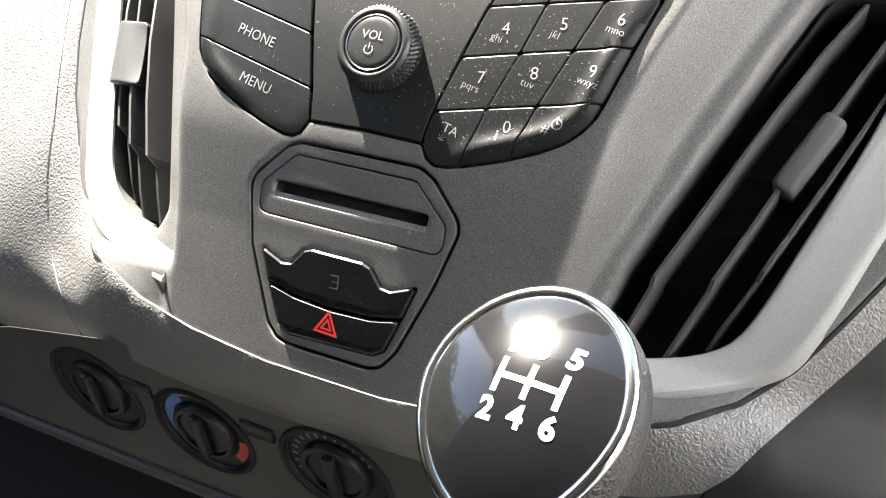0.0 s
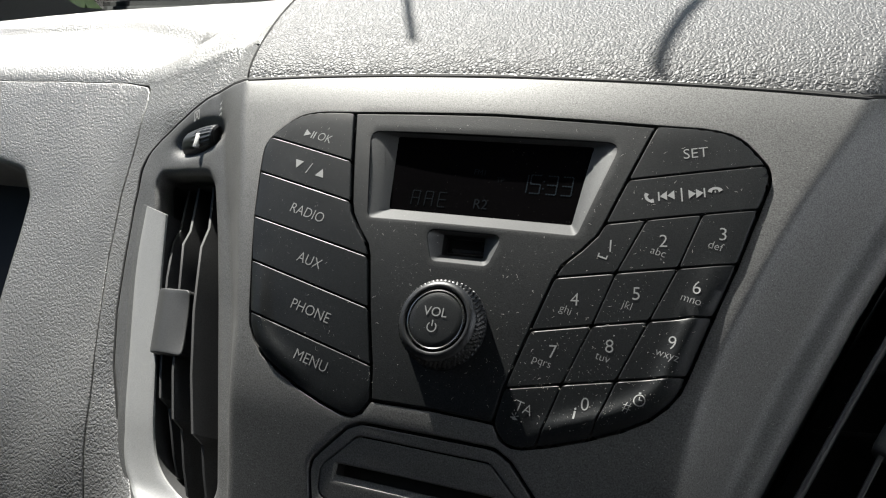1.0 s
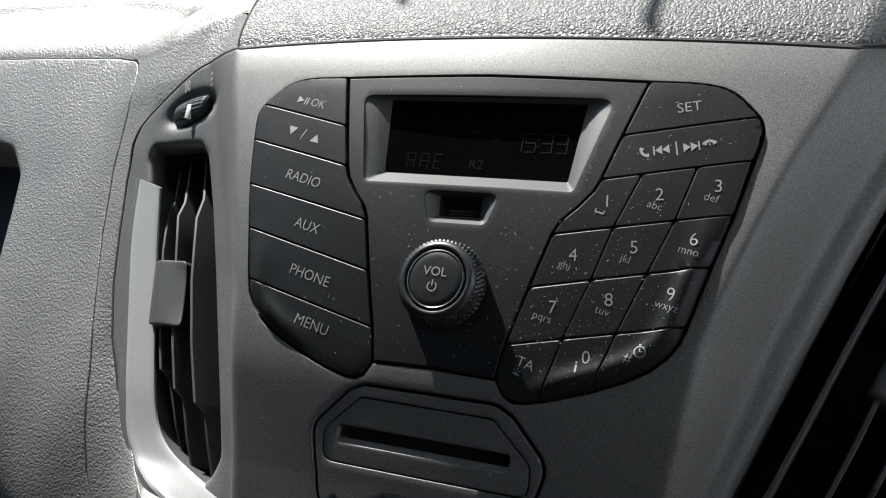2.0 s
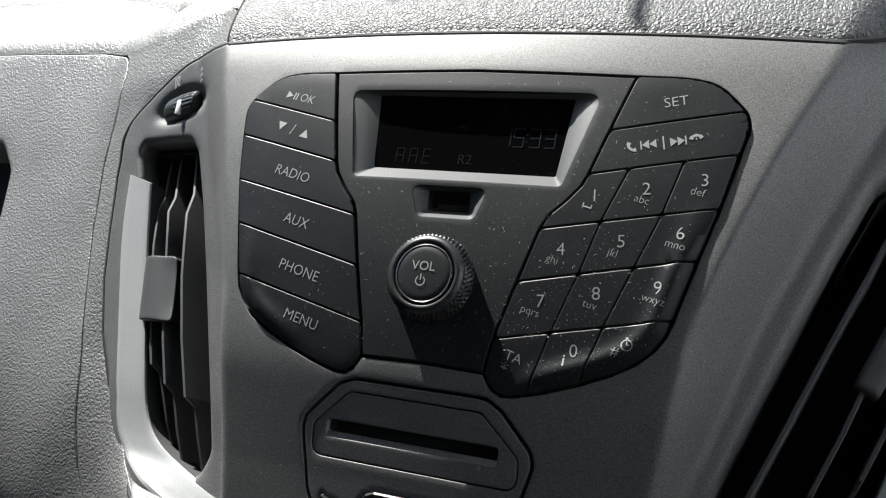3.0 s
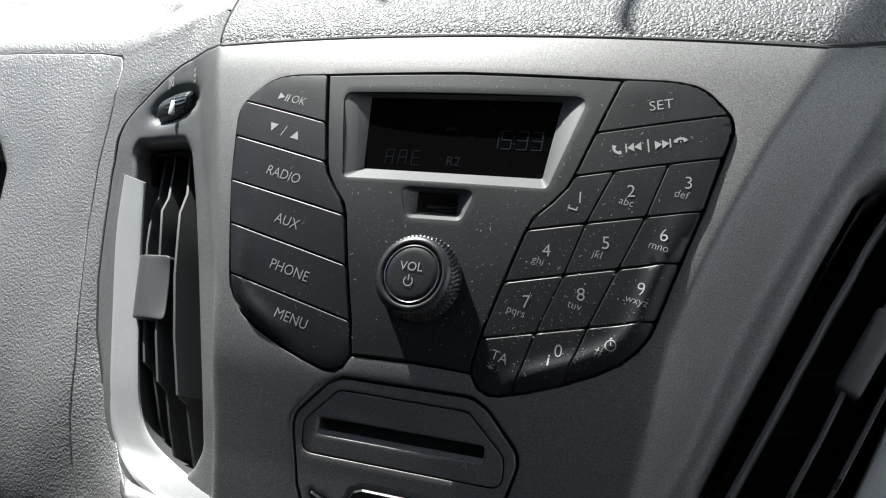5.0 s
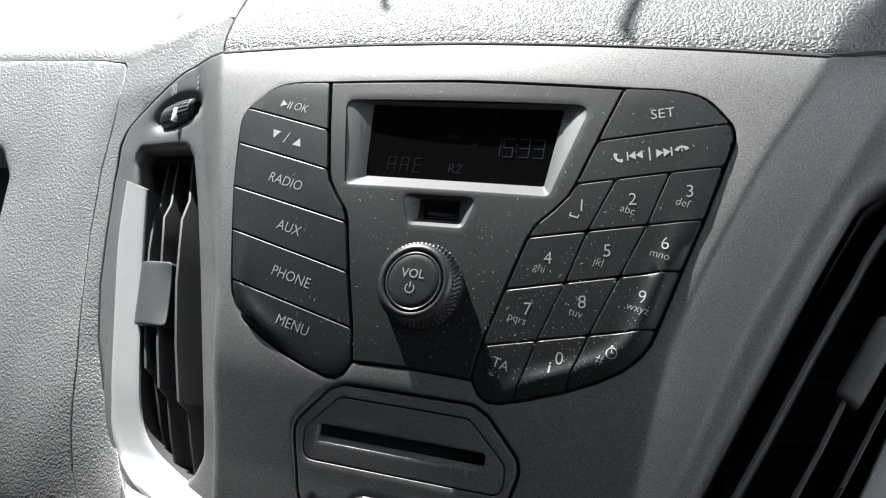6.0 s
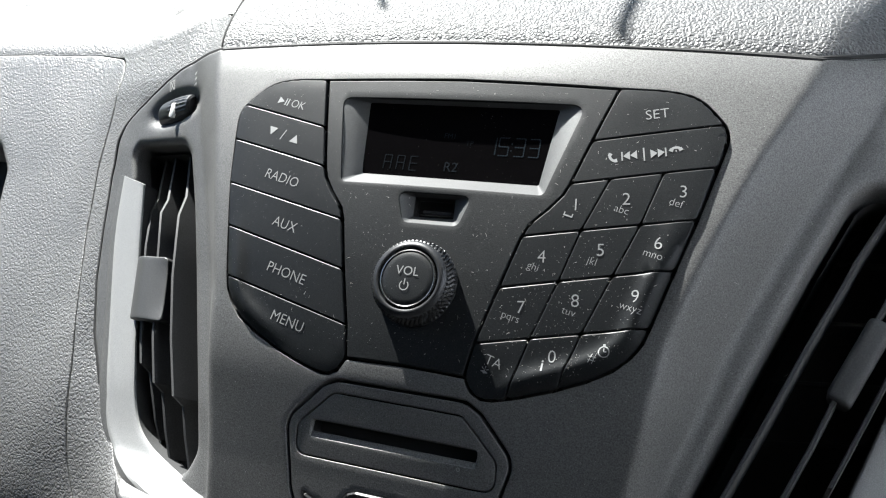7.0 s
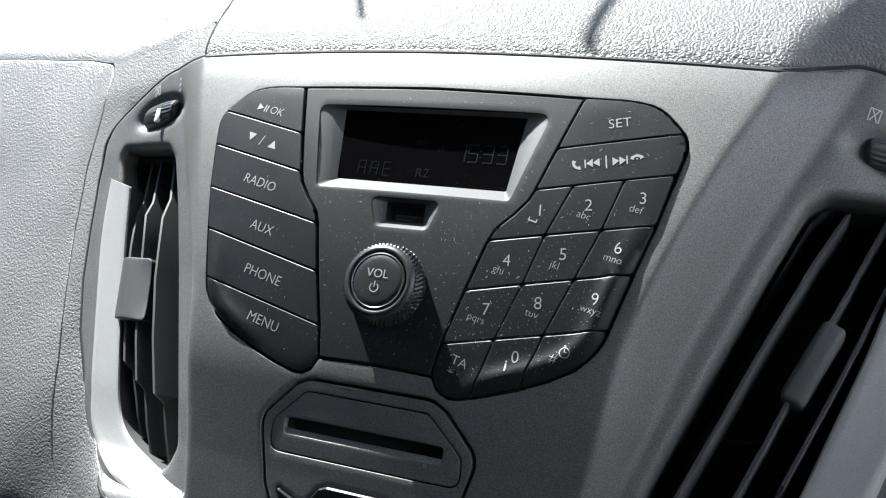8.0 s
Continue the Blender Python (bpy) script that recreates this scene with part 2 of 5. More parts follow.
def lathe(profile, n=64, place=None, wobble=None):
    """A turned body: (radius, height) pairs round the local w axis; place maps (x, y, h) to the panel's space."""
    place = place or (lambda x, y, h: Vector((x, y, h)))
    bm = bmesh.new()
    last = None
    for j, (r, h) in enumerate(profile):
        if r < 1e-6:
            ring = [bm.verts.new(place(0, 0, h))]
        else:
            ring = []
            for k in range(n):
                a = math.tau * k / n
                rr = r + (wobble(a, j) if wobble else 0)
                ring.append(bm.verts.new(place(rr * math.cos(a), rr * math.sin(a), h)))
        if last:
            if len(ring) == 1 and len(last) > 1:
                for k in range(n):
                    bm.faces.new((last[k], last[(k + 1) % n], ring[0]))
            elif len(last) == 1 and len(ring) > 1:
                for k in range(n):
                    bm.faces.new((last[0], ring[k], ring[(k + 1) % n]))
            elif len(ring) > 1:
                for k in range(n):
                    bm.faces.new((last[k], last[(k + 1) % n], ring[(k + 1) % n], ring[k]))
        last = ring
    bmesh.ops.recalc_face_normals(bm, faces=bm.faces)
    return bm


def box(lo, hi, bevel=0.0, place=None, seg=2):
    bm = bmesh.new()
    bmesh.ops.create_cube(bm, size=1)
    for v in bm.verts:
        v.co = Vector([lo[i] + (v.co[i] + 0.5) * (hi[i] - lo[i]) for i in range(3)])
    if bevel:
        bmesh.ops.bevel(bm, geom=bm.edges[:], offset=bevel, segments=seg, affect="EDGES", profile=0.5)
    if place:
        for v in bm.verts:
            v.co = place(*v.co)
    return bm


def grid_skin(us, ss, fn):
    bm = bmesh.new()
    rows = [[bm.verts.new(fn(u, s)) for u in us] for s in ss]
    for a, b in zip(rows, rows[1:]):
        for i in range(len(us) - 1):
            bm.faces.new((a[i], a[i + 1], b[i + 1], b[i]))
    return bm


def join(*bms):
    out = bmesh.new()
    for b in bms:
        me = bpy.data.meshes.new("join")
        b.to_mesh(me)
        b.free()
        out.from_mesh(me)
        bpy.data.meshes.remove(me)
    return out


BASE = {}


def thing(name, base, label, category, group="", kind=""):
    """An empty at the thing's base, in the panel's axes."""
    ob = new(name)
    ob.empty_display_size = 0.02
    ob.matrix_basis = PANEL @ Matrix.Translation(Vector(base) * MM)
    BASE[ob] = Vector(base)
    return tagged(ob, label, category, group, kind)


def root_of(ob):
    while ob.parent:
        ob = ob.parent
    return ob


def part(name, bm, mat, parent, label="", angle=38):
    base = BASE[root_of(parent)]
    for v in bm.verts:
        v.co = (v.co - base) * MM
    me = bpy.data.meshes.new(name)
    bm.to_mesh(me)
    bm.free()
    me.polygons.foreach_set("use_smooth", [True] * len(me.polygons))
    me.set_sharp_from_angle(angle=radians(angle))
    me.materials.append(mat)
    ob = new(name, me)
    ob.parent = parent
    return tagged(ob, label)


def solid(name, bm, mat, label, category, kind="structure", angle=38):
    """A thing of one mesh, in the panel's millimetres."""
    for v in bm.verts:
        v.co = v.co * MM
    me = bpy.data.meshes.new(name)
    bm.to_mesh(me)
    bm.free()
    me.polygons.foreach_set("use_smooth", [True] * len(me.polygons))
    me.set_sharp_from_angle(angle=radians(angle))
    me.materials.append(mat)
    ob = new(name, me)
    ob.matrix_basis = PANEL
    BASE[ob] = Vector((0, 0, 0))
    return tagged(ob, label, category, kind=kind)


def lettering(text, size, place, depth=0.12, bold=0.0, spacing=1.0):
    """Words in the built-in font, centred on the local origin, as a bmesh; place maps local x, y to the panel."""
    cu = bpy.data.curves.new("words", "FONT")
    cu.body, cu.size, cu.align_x, cu.align_y = text, size, "CENTER", "CENTER"
    cu.offset, cu.resolution_u, cu.space_character = bold, 3, spacing
    ob = bpy.data.objects.new("words", cu)
    scene.collection.objects.link(ob)
    me = bpy.data.meshes.new_from_object(ob.evaluated_get(bpy.context.evaluated_depsgraph_get()))
    bm = bmesh.new()
    bm.from_mesh(me)
    bpy.data.objects.remove(ob)
    bpy.data.meshes.remove(me)
    bpy.data.curves.remove(cu)
    xs, ys = [v.co.x for v in bm.verts], [v.co.y for v in bm.verts]
    for axis, lo, hi in ((0, min(xs), max(xs)), (1, min(ys), max(ys))):
        n = int((hi - lo) / 1.2)
        for k in range(1, n):
            at = Vector((0, 0, 0))
            at[axis] = lo + (hi - lo) * k / n
            normal = Vector((1 - axis, axis, 0))
            bmesh.ops.bisect_plane(bm, geom=bm.verts[:] + bm.edges[:] + bm.faces[:], plane_co=at, plane_no=normal)
    for v in bm.verts:
        v.co = place(v.co.x, v.co.y)
    return bm


def flat_shape(polys, place):
    """Small printed shapes: polygons in a plane, mapped by place."""
    bm = bmesh.new()
    for p in polys:
        bm.faces.new([bm.verts.new(place(x, y)) for x, y in ccw(p)])
    return bm


def turned(u0, v0, deg, w, lift=0.2):
    """Maps local x, y, turned by deg and centred at (u0, v0), onto the surface w(u, v)."""
    c, s = math.cos(radians(deg)), math.sin(radians(deg))
    return lambda x, y: Vector((u0 + x * c - y * s, v0 + x * s + y * c, w(u0 + x * c - y * s, v0 + x * s + y * c) + lift))


# ---- the fascia's surface ----
CREASE_1 = [(-160, 92), (-110, 94), (-75, 98), (-56, 101), (-13, 106.5), (22, 117), (66, 132), (95, 144.5), (114, 151), (140, 162)]
CREASE_2 = [(-160, 96), (-115, 98), (-90, 103), (-67, 109.5), (-42, 117.5), (-1, 130), (43, 147.5), (87, 167.5), (125, 186), (150, 198)]
DEPTH_2 = [(-160, -15), (-130, -18), (-113, -29), (-67, -27), (-1, -29), (70, -32), (125, -36), (150, -40)]


def front(u, v):
    """Gently domed, turning down below the radio."""
    k = max(-38.0, v)
    low, d = max(0.0, -20 - k), max(0.0, -38 - v)
    fall = 0.13 * d + 0.00393 * d * d if d < 14 else 2.5900 + 0.24 * (d - 14)
    return 2.5 - 0.00041 * u * u - 0.00094 * (k - 15) ** 2 - 0.004 * max(0.0, v - 98) ** 2 - 0.00085 * low * low - fall + 0.025 * max(0.0, -90 - v)


def fascia_sharp(u, v):
    u = abs(u)
    a, b = interp(CREASE_1, v), interp(CREASE_2, v)
    wa = front(a, v)
    wb = min(interp(DEPTH_2, v), wa - 2)
    if u < a:
        return front(u, v)
    if u < b:
        return wa + (wb - wa) * (u - a) / (b - a)
    return wb - 32 * max(0.0, min(1.0, (v + 140) / 40)) * (1 - math.exp(-((u - b) * 0.0175) ** 1.45))


def fascia_w(u, v):
    """The fascia with its creases softened."""
    k = 1.6
    dip = 0.0
    if abs(u) > 160 and v > 70:
        mid = 204 if u > 0 else 192
        dx, dy = (abs(u) - mid) / 22.5, (v - 91 + (abs(u) - mid) * 0.1) / 8.8
        dip = -4.2 / (1 + (dx * dx + dy * dy) ** 5)
    return dip + ((fascia_sharp(u - k, v) + 2 * fascia_sharp(u, v) + fascia_sharp(u + k, v)) / 4 if abs(u) > 80 else front(u, v))


HALF_OUTLINE = [(0, -147), (30, -147), (75, -143), (110, -136.5), (151, -121), (172, -107), (189, -88), (202, -66), (216, -40), (226, -10), (232, 20), (237, 52), (241, 78),
                (236, 92), (222, 104), (205, 117), (192, 124), (184, 126), (166, 120), (151, 115), (112, 115.5), (60, 116), (0, 116)]
LEFT_TOP = [(-165, 116.2), (-180, 115.4), (-191, 112.0), (-204, 107), (-217, 100.5), (-229, 92.5), (-237, 85), (-239.5, 75), (-237.5, 61)]
OUTLINE = HALF_OUTLINE + [(-x, y) for x, y in HALF_OUTLINE[-2:18:-1]] + LEFT_TOP + [(-x, y) for x, y in HALF_OUTLINE[11:0:-1]]
OUTLINE = fillet(OUTLINE, 14, 3)

VENT_RIGHT = [(118, -110), (145, -104.5), (161, -97), (174, -83), (186, -58), (197.5, -32), (210, -9), (215, 12), (221, 50), (228, 66), (224, 76), (196, 75), (173, 73), (164, 64), (151, 32), (136, -10), (116, -66), (108.5, -92)]
VENT_RIGHT = fillet(VENT_RIGHT, 14, 5)

# radio, right half, from the top: outer line and inner (block) line
RADIO_OUTER = [(0, 95.6), (72.2, 94.4), (90, 94.4), (96, 93.9), (101.5, 92.8), (105, 91.3), (108, 89.3), (112.5, 85), (117.0, 80.1), (118.2, 77.6), (118.9, 74.6), (118.6, 71), (116.6, 61), (111.5, 37.8), (105.6, 15.8), (99.4, -8.2), (97.4, -14.6), (93.6, -20.6), (87.6, -26.6), (78, -32.4), (65, -38.2), (52, -42.8), (41, -45.8), (35.4, -46), (31.4, -43.8), (28, -38.3), (0, -37.6)]
BLOCK = [(72.3, 94.2), (65, 68.1), (59.3, 47.9), (57.2, 42.5), (52, 35.5), (45.5, 28.5), (43, 22.8), (37, 0), (30.4, -24.2), (28, -38.3)]
RADIO_LINE = ccw(RADIO_OUTER + [(-x, y) for x, y in RADIO_OUTER[-2:0:-1]])
CD_LINE = [(-30.6, -48.2), (29.4, -48), (36.9, -52), (50.7, -66.5), (51.7, -72), (44.5, -97), (33.4, -126.7), (27.6, -135), (21, -137.4), (-20.3, -137.3), (-27.4, -135.5), (-32.9, -130.1), (-48.5, -97), (-53.6, -72), (-52.8, -66.5), (-37.2, -51)]
CD_LINE = fillet(ccw(CD_LINE), 9, 4)

fascia = thing("centre_fascia", (0, -147, -23), "dark silver-grey painted plastic centre fascia of a van dashboard", "dashboard fascia")
part("fascia_panel", sheet(OUTLINE, [offset(RADIO_LINE, 1.2), offset(CD_LINE, 1.5), VENT_RIGHT, mirror(VENT_RIGHT)], w=fascia_w, step=2.8, edge=2, rim=2.5, skirt=10, hole_rim=[0.3, 0.75, 4.4, 4.4], hole_skirt=6, rings=5), FASCIA, fascia)


def surround(inner, crest, w, turn):
    """A satin bar round the vent: it dips from its crest towards the opening and turns down on the outside."""
    bm, edge = bmesh.new(), bmesh.new()
    lift = [(-130, 4.6), (-104, 4.4), (-92, 3.2), (-70, 2.0), (-20, 1.6), (22, 1.2), (60, 0.9)]
    low = [(-130, -1.0), (-92, 0.4), (-40, 1.0), (22, 1.0), (60, 0.8)]
    m = len(inner)
    rows, edges = [], []
    for i, (a, b) in enumerate(zip(inner, crest)):
        d = (Vector(b) - Vector(a))
        n = d.normalized()
        hi, lo = interp(lift, a[1]), interp(low, a[1])
        end = min(1.0, i / 1.0, (m - 1 - i) / 2)
        base = lambda s: w(a[0] + d.x * s, max(-112, a[1] + d.y * s))
        row = [(0.0, lo - 1.6), (0.03, lo - 0.5), (0.08, lo)]
        row += [(s, lo + (hi - lo) * (s ** 1.15)) for s in (0.2, 0.35, 0.5, 0.65, 0.8)]
        row += [(0.88, hi), (0.95, hi - 0.15)]
        wide = interp(turn, a[1])
        fall = [(1.0 + x * wide / d.length, hi - y) for x, y in ((0, 0.4), (0.24, 1.1), (0.52, 2.2), (0.76, 3.6), (0.92, 5.4), (1.0, 8.0))]
        for skin, line, points in ((bm, rows, row + fall[:1]), (edge, edges, fall)):
            line.append([skin.verts.new((a[0] + d.x * s, a[1] + d.y * s, base(min(s, 1.0)) + (h if end == 1 else -7 + (h + 7) * end ** 0.5))) for s, h in points])
    for skin, line in ((bm, rows), (edge, edges)):
        for p, q in zip(line, line[1:]):
            for k in range(len(p) - 1):
                skin.faces.new((p[k], p[k + 1], q[k + 1], q[k]))
        bmesh.ops.recalc_face_normals(skin, faces=skin.faces)
    return bm, edge


SURR_IN = [(99, -109.5), (103, -109), (118, -105), (135, -100.5), (150, -95.5), (160, -90), (167, -83), (173, -70), (182.5, -40), (192, -10), (197.5, 8), (202, 26), (206.5, 44), (207.2, 47.5)]
SURR_OUT = [(97, -127), (102, -127), (122, -122.5), (145, -116.5), (164, -109), (180, -101), (191.5, -90), (199.8, -73), (213.2, -30), (221.8, -3), (226.3, 12), (230.2, 30), (232.6, 49), (233, 53)]
for side in (1, -1):
    inn = smooth_open([(side * x, y) for x, y in SURR_IN])
    out = smooth_open([(side * x if side < 0 else x - 3.5 * min(1.0, max(0.0, (x - 100) / 40)), y + (3 if side > 0 and y < -95 else 0)) for x, y in SURR_OUT])
    turn = [(-127, 5), (60, 5)]
    if side < 0:
        turn = [(-112, 5), (-95, 7), (-70, 10.5), (60, 11)]
        out = [(x + 0.97 * (interp(turn, y * 0.95) - 5), y) for x, y in out]
    bar_top, bar_edge = surround(inn, out, fascia_w, turn)
    # Left edge is silver too; its shade is painted with the darker fascia colour.
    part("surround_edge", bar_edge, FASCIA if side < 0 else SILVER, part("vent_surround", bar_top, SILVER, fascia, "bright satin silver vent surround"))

# ---- the vents ----
def vent(side):
    v = thing("air_vent", (side * 165, -100, -75), "black louvred air vent with a grey adjuster tab", "air vent", "vents flanking the radio")
    pod = lambda u, y: fascia_w(u, y)
    back = [(a * side, b) for a, b in offset(ccw(VENT_RIGHT), 4)]
    part("housing", sheet(back, w=lambda a, b: pod(a, b) - 42, step=12, edge=8, rim=0, skirt=0), CAVITY_SHADE, v)
    wall = bmesh.new()
    lp = resample([(a * side, b) for a, b in offset(ccw(VENT_RIGHT), -6.8)], 4)
    rings = [[wall.verts.new((p[0], p[1], pod(*p) - d)) for p in lp] for d in (12, 43)]
    for i in range(len(lp)):
        k = (i + 1) % len(lp)
        wall.faces.new((rings[0][i], rings[0][k], rings[1][k], rings[1][i]))
    bmesh.ops.recalc_face_normals(wall, faces=wall.faces)
    part("duct_wall", wall, CAVITY_SHADE, v)
    turn = 13 if side < 0 else 0  # these vanes are turned towards the driver
    for line in (((184.5, 68.5, -56), (172.5, 41, -47.5), (168.3, 28, -40.3), (162, 12, -36), (154.5, -8, -31.5), (142.5, -40, -28), (131.5, -68, -27), (130, -72, -35), (125.5, -86, -36.5), (120, -103, -40)),
                 ((201, 70, -64), (190.3, 40, -54.5), (187.4, 30.4, -48.3), (180.7, 13, -45), (173, -8, -41.5), (162, -40, -38), (153.2, -63, -37.2), (151.8, -67, -44.5), (145.5, -85, -46), (140.5, -99, -49)),
                 ((214, 71, -71.5), (204, 42, -62), (201, 32, -56), (194, 11, -51), (186, -12, -48), (175, -42, -45), (170.5, -54, -44.5), (169, -58, -52), (159.5, -81, -54), (156, -91, -57))):
        bm = bmesh.new()
        sec = [[bm.verts.new((side * (x + dx), y, w0 + dw)) for dx, dw in ((-1.2, -1.2), (-0.7, 0), (0.7, 0), (1.2, -1.2), (0.9 - turn, -30), (-0.9 - turn, -30))] for x, y, w0 in line]
        for a, b in zip(sec, sec[1:]):
            for k in range(6):
                q = (k + 1) % 6
                bm.faces.new((a[k], a[q], b[q], b[k]))
        bm.faces.new(sec[0])
        bm.faces.new(sec[-1][::-1])
        bmesh.ops.recalc_face_normals(bm, faces=bm.faces)
        part("blade", bm, BLADE, v)
    for j in range(5):
        y = 48 - j * 28
        x0, x1 = interp(CREASE_2, y) + 2, interp([(-110, 150), (-82, 166), (-32, 192), (-9, 206), (50, 219)], y)
        part("cross_bar", tube([(side * x0, y - 6, pod(x0, y) - 38), (side * x1, y + 4, pod(x1, y) - 36)], 1.5, 6), CAVITY_SHADE, v)
    if side > 0:
        ends, half, lift = (Vector((184, 15)), Vector((169.5, -21))), 5.2, 8
    else:
        ends, half, lift = (Vector((183.3, 4)), Vector((172.8, -31.5))), 14.2, 5.5
    axis = (ends[0] - ends[1]).normalized()
    cross = Vector((axis.y, -axis.x)) if side > 0 else Vector((1.0, 0.0))

    def tab_at(x, y, z):
        p = ends[1] + axis * y + cross * x
        return Vector((side * p.x, p.y, -(46.5 if side > 0 else 45.0) + (ends[1].y - p.y) * 0.16 - x * 0.2 + lift + z))
    long = (ends[0] - ends[1]).length
    if side > 0:
        tab = box((-half, 0, -22), (half, long, 1.0), 3.0, place=tab_at, seg=3)
    else:
        hump = lambda x, y: tab_at(x, y, 1.4 - 0.035 * max(0.0, x - 2) ** 2 - 1.5 * max(0.0, (-2 - x) / 12) * (1 - abs(2 * y / long - 1) ** 3))
        tab = sheet(fillet(ccw([(-half, 0.8), (half, 0.8), (half, long - 0.8), (-half, long - 0.8)]), 2.0, 4), place=hump, step=2.2, edge=1.6, rim=0.9, skirt=20)
    part("adjuster_tab", tab, BLADE if side > 0 else TAB_SHADE, v, "smooth grey plastic adjuster tab")
    inner = smooth_open([(side * a, b) for a, b in SURR_IN])
    part("inner_wall", grid_skin(list(range(len(inner))), [1.0, 8.0, 30.0], lambda i, d: Vector((inner[i][0], inner[i][1], pod(*inner[i]) - d))), BLADE, v)
    lip = bmesh.new()
    lp = resample([(a * side, b) for a, b in offset(ccw(VENT_RIGHT), -4.2)], 4)
    lp = [p for p in lp if float(dist_to([(abs(p[0]), p[1])], SURR_IN, False)[0]) > 9]
    first = max(range(len(lp)), key=lambda i: math.dist(lp[i], lp[i - 1]))
    lp = lp[first:] + lp[:first]
    rings = [[lip.verts.new((p[0], p[1], pod(*p) - d)) for p in lp] for d in (5, 27)]
    for i in range(len(lp) - 1):
        lip.faces.new((rings[0][i], rings[0][i + 1], rings[1][i + 1], rings[1][i]))
    part("vent_lip", lip, FASCIA, v)
    # thumb wheel over the vent
    wc = Vector((204 if side > 0 else 192, 91))
    wheel = thing("vent_thumbwheel", (side * wc.x, wc.y, fascia_w(*wc) - 4), "small black ribbed thumbwheel with a white mark over the vent", "thumbwheel", "vent wheels")
    ww = fascia_w(side * wc.x, wc.y) - 1

    def spot(x, y, h):
        return Vector((side * (wc.x + h * 0.93 - x * 0.33 * 0), wc.y + y * 1.0 - h * 0.05, ww + x - h * 0.4))
    prof = [(0, -16.5), (5.4, -16.5), (6.8, -15.2)] + [(7.9 - 0.004 * y * y, y) for y in range(-14, 15, 2)] + [(6.8, 15.2), (5.4, 16.5), (0, 16.5)]
    part("wheel", lathe(prof, 96, place=spot, wobble=lambda ang, j: 0.28 * math.cos(ang * 20) * (0.35 if j % 3 == 0 else 1.0) if 2 < j < 12 else 0.12 * math.cos(ang * 8) if 12 <= j < 18 else 0), WHEEL, wheel, angle=18)
    part("mark", box((-1.5, -4.2, 6.2), (1.5, 4.2, 8.4), 0.3, place=lambda x, y, z: Vector((side * (wc.x - 3 + x), wc.y - 3 + y, ww + z + 1.3))), WHITE, wheel)
    dots = [[(x - 0.8, y - 0.25), (x, y + 0.5), (x, y + 1.2), (x - 0.8, y + 0.4)] for x in (0, 0.9) for y in (-2.4, 0, 2.4)]
    part("open_symbol", flat_shape([[(x * 1.35, y * 1.35) for x, y in p] for p in dots], turned(213 if side > 0 else -175.5, 106 if side > 0 else 105.4, side * -10, fascia_w, 0.8)), MARK, wheel)
    shut = [[(-2, -2.4), (-1.6, -2.4), (-1.6, 2.4), (-2, 2.4)], [(1.6, -2.4), (2, -2.4), (2, 2.4), (1.6, 2.4)], [(-1.6, -2.4), (-1.1, -2.4), (1.6, 2.4), (1.1, 2.4)], [(-1.6, 2.4), (-1.1, 2.4), (1.6, -2.4), (1.1, -2.4)], [(-1.6, 2.0), (1.6, 2.0), (1.6, 2.4), (-1.6, 2.4)]]
    part("shut_symbol", flat_shape([[(x * 1.25, y * 1.25) for x, y in p] for p in shut], turned(190 if side > 0 else -197.5, 106.5 if side > 0 else 104.6, side * -12, fascia_w, 0.8)), MARK, wheel)
    return v


for s in (1, -1):
    vent(s)

# ---- the radio ----
radio = thing("car_radio", (0, -45, -6), "dusty black plastic car radio with keypad, volume knob and small display", "car radio")
part("tray", sheet(offset(RADIO_LINE, 3), w=lambda u, v: front(u, v) - 11, step=14, edge=10, rim=0, skirt=0), SEAM, radio)
KEY_H = 1.8
CHAMFER = [(0.3, 0.17), (0.45, 0.6)]


def plate_w(u, v):
    return front(u, v) + 0.3 + 0.7 * max(0.0, min(1.0, (v + 35) / 40))


CENTRE = ccw([(0, 95.2)] + [(x - 0.5, y - (0.2 if i == 0 else 0)) for i, (x, y) in enumerate(BLOCK)] + [(0, -37.6)] + [(-x + 0.5, y) for x, y in BLOCK[::-1]])
DISPLAY = fillet(ccw([(58.8, 85), (48.2, 41.8), (-48.6, 41.4), (-60, 84.6)]), [4, 3, 3, 5], 5)
USB = fillet(ccw([(17.2, 38.4), (13.2, 24.4), (-12.8, 24.2), (-18.4, 38.2)]), 3.6, 4)
centre_hole = [offset(DISPLAY, 0.6), offset(USB, 0.5)]
part("faceplate", sheet(offset(CENTRE, -0.9), centre_hole, w=plate_w, step=3, edge=2.2, rim=0.85, skirt=5, hole_rim=0.6, hole_skirt=0, bevel=CHAMFER), BLACK, radio, angle=17)


def funnel(outer, inner, w_out, depth, mat, parent, name, label=""):
    """A tapering recess between two outlines of equally many points."""
    bm = bmesh.new()
    a, b = resample(outer, 400), resample(inner, 400)
    rows = []
    for k in range(5):
        s = k / 4
        rows.append([bm.verts.new((p[0] + (q[0] - p[0]) * s, p[1] + (q[1] - p[1]) * s, w_out(*p) * (1 - s) + depth * s)) for p, q in zip(a, b)])
    for p, q in zip(rows, rows[1:]):
        for i in range(len(a)):
            k = (i + 1) % len(a)
            bm.faces.new((p[i], p[k], q[k], q[i]))
    bmesh.ops.recalc_face_normals(bm, faces=bm.faces)
    return part(name, bm, mat, parent, label)


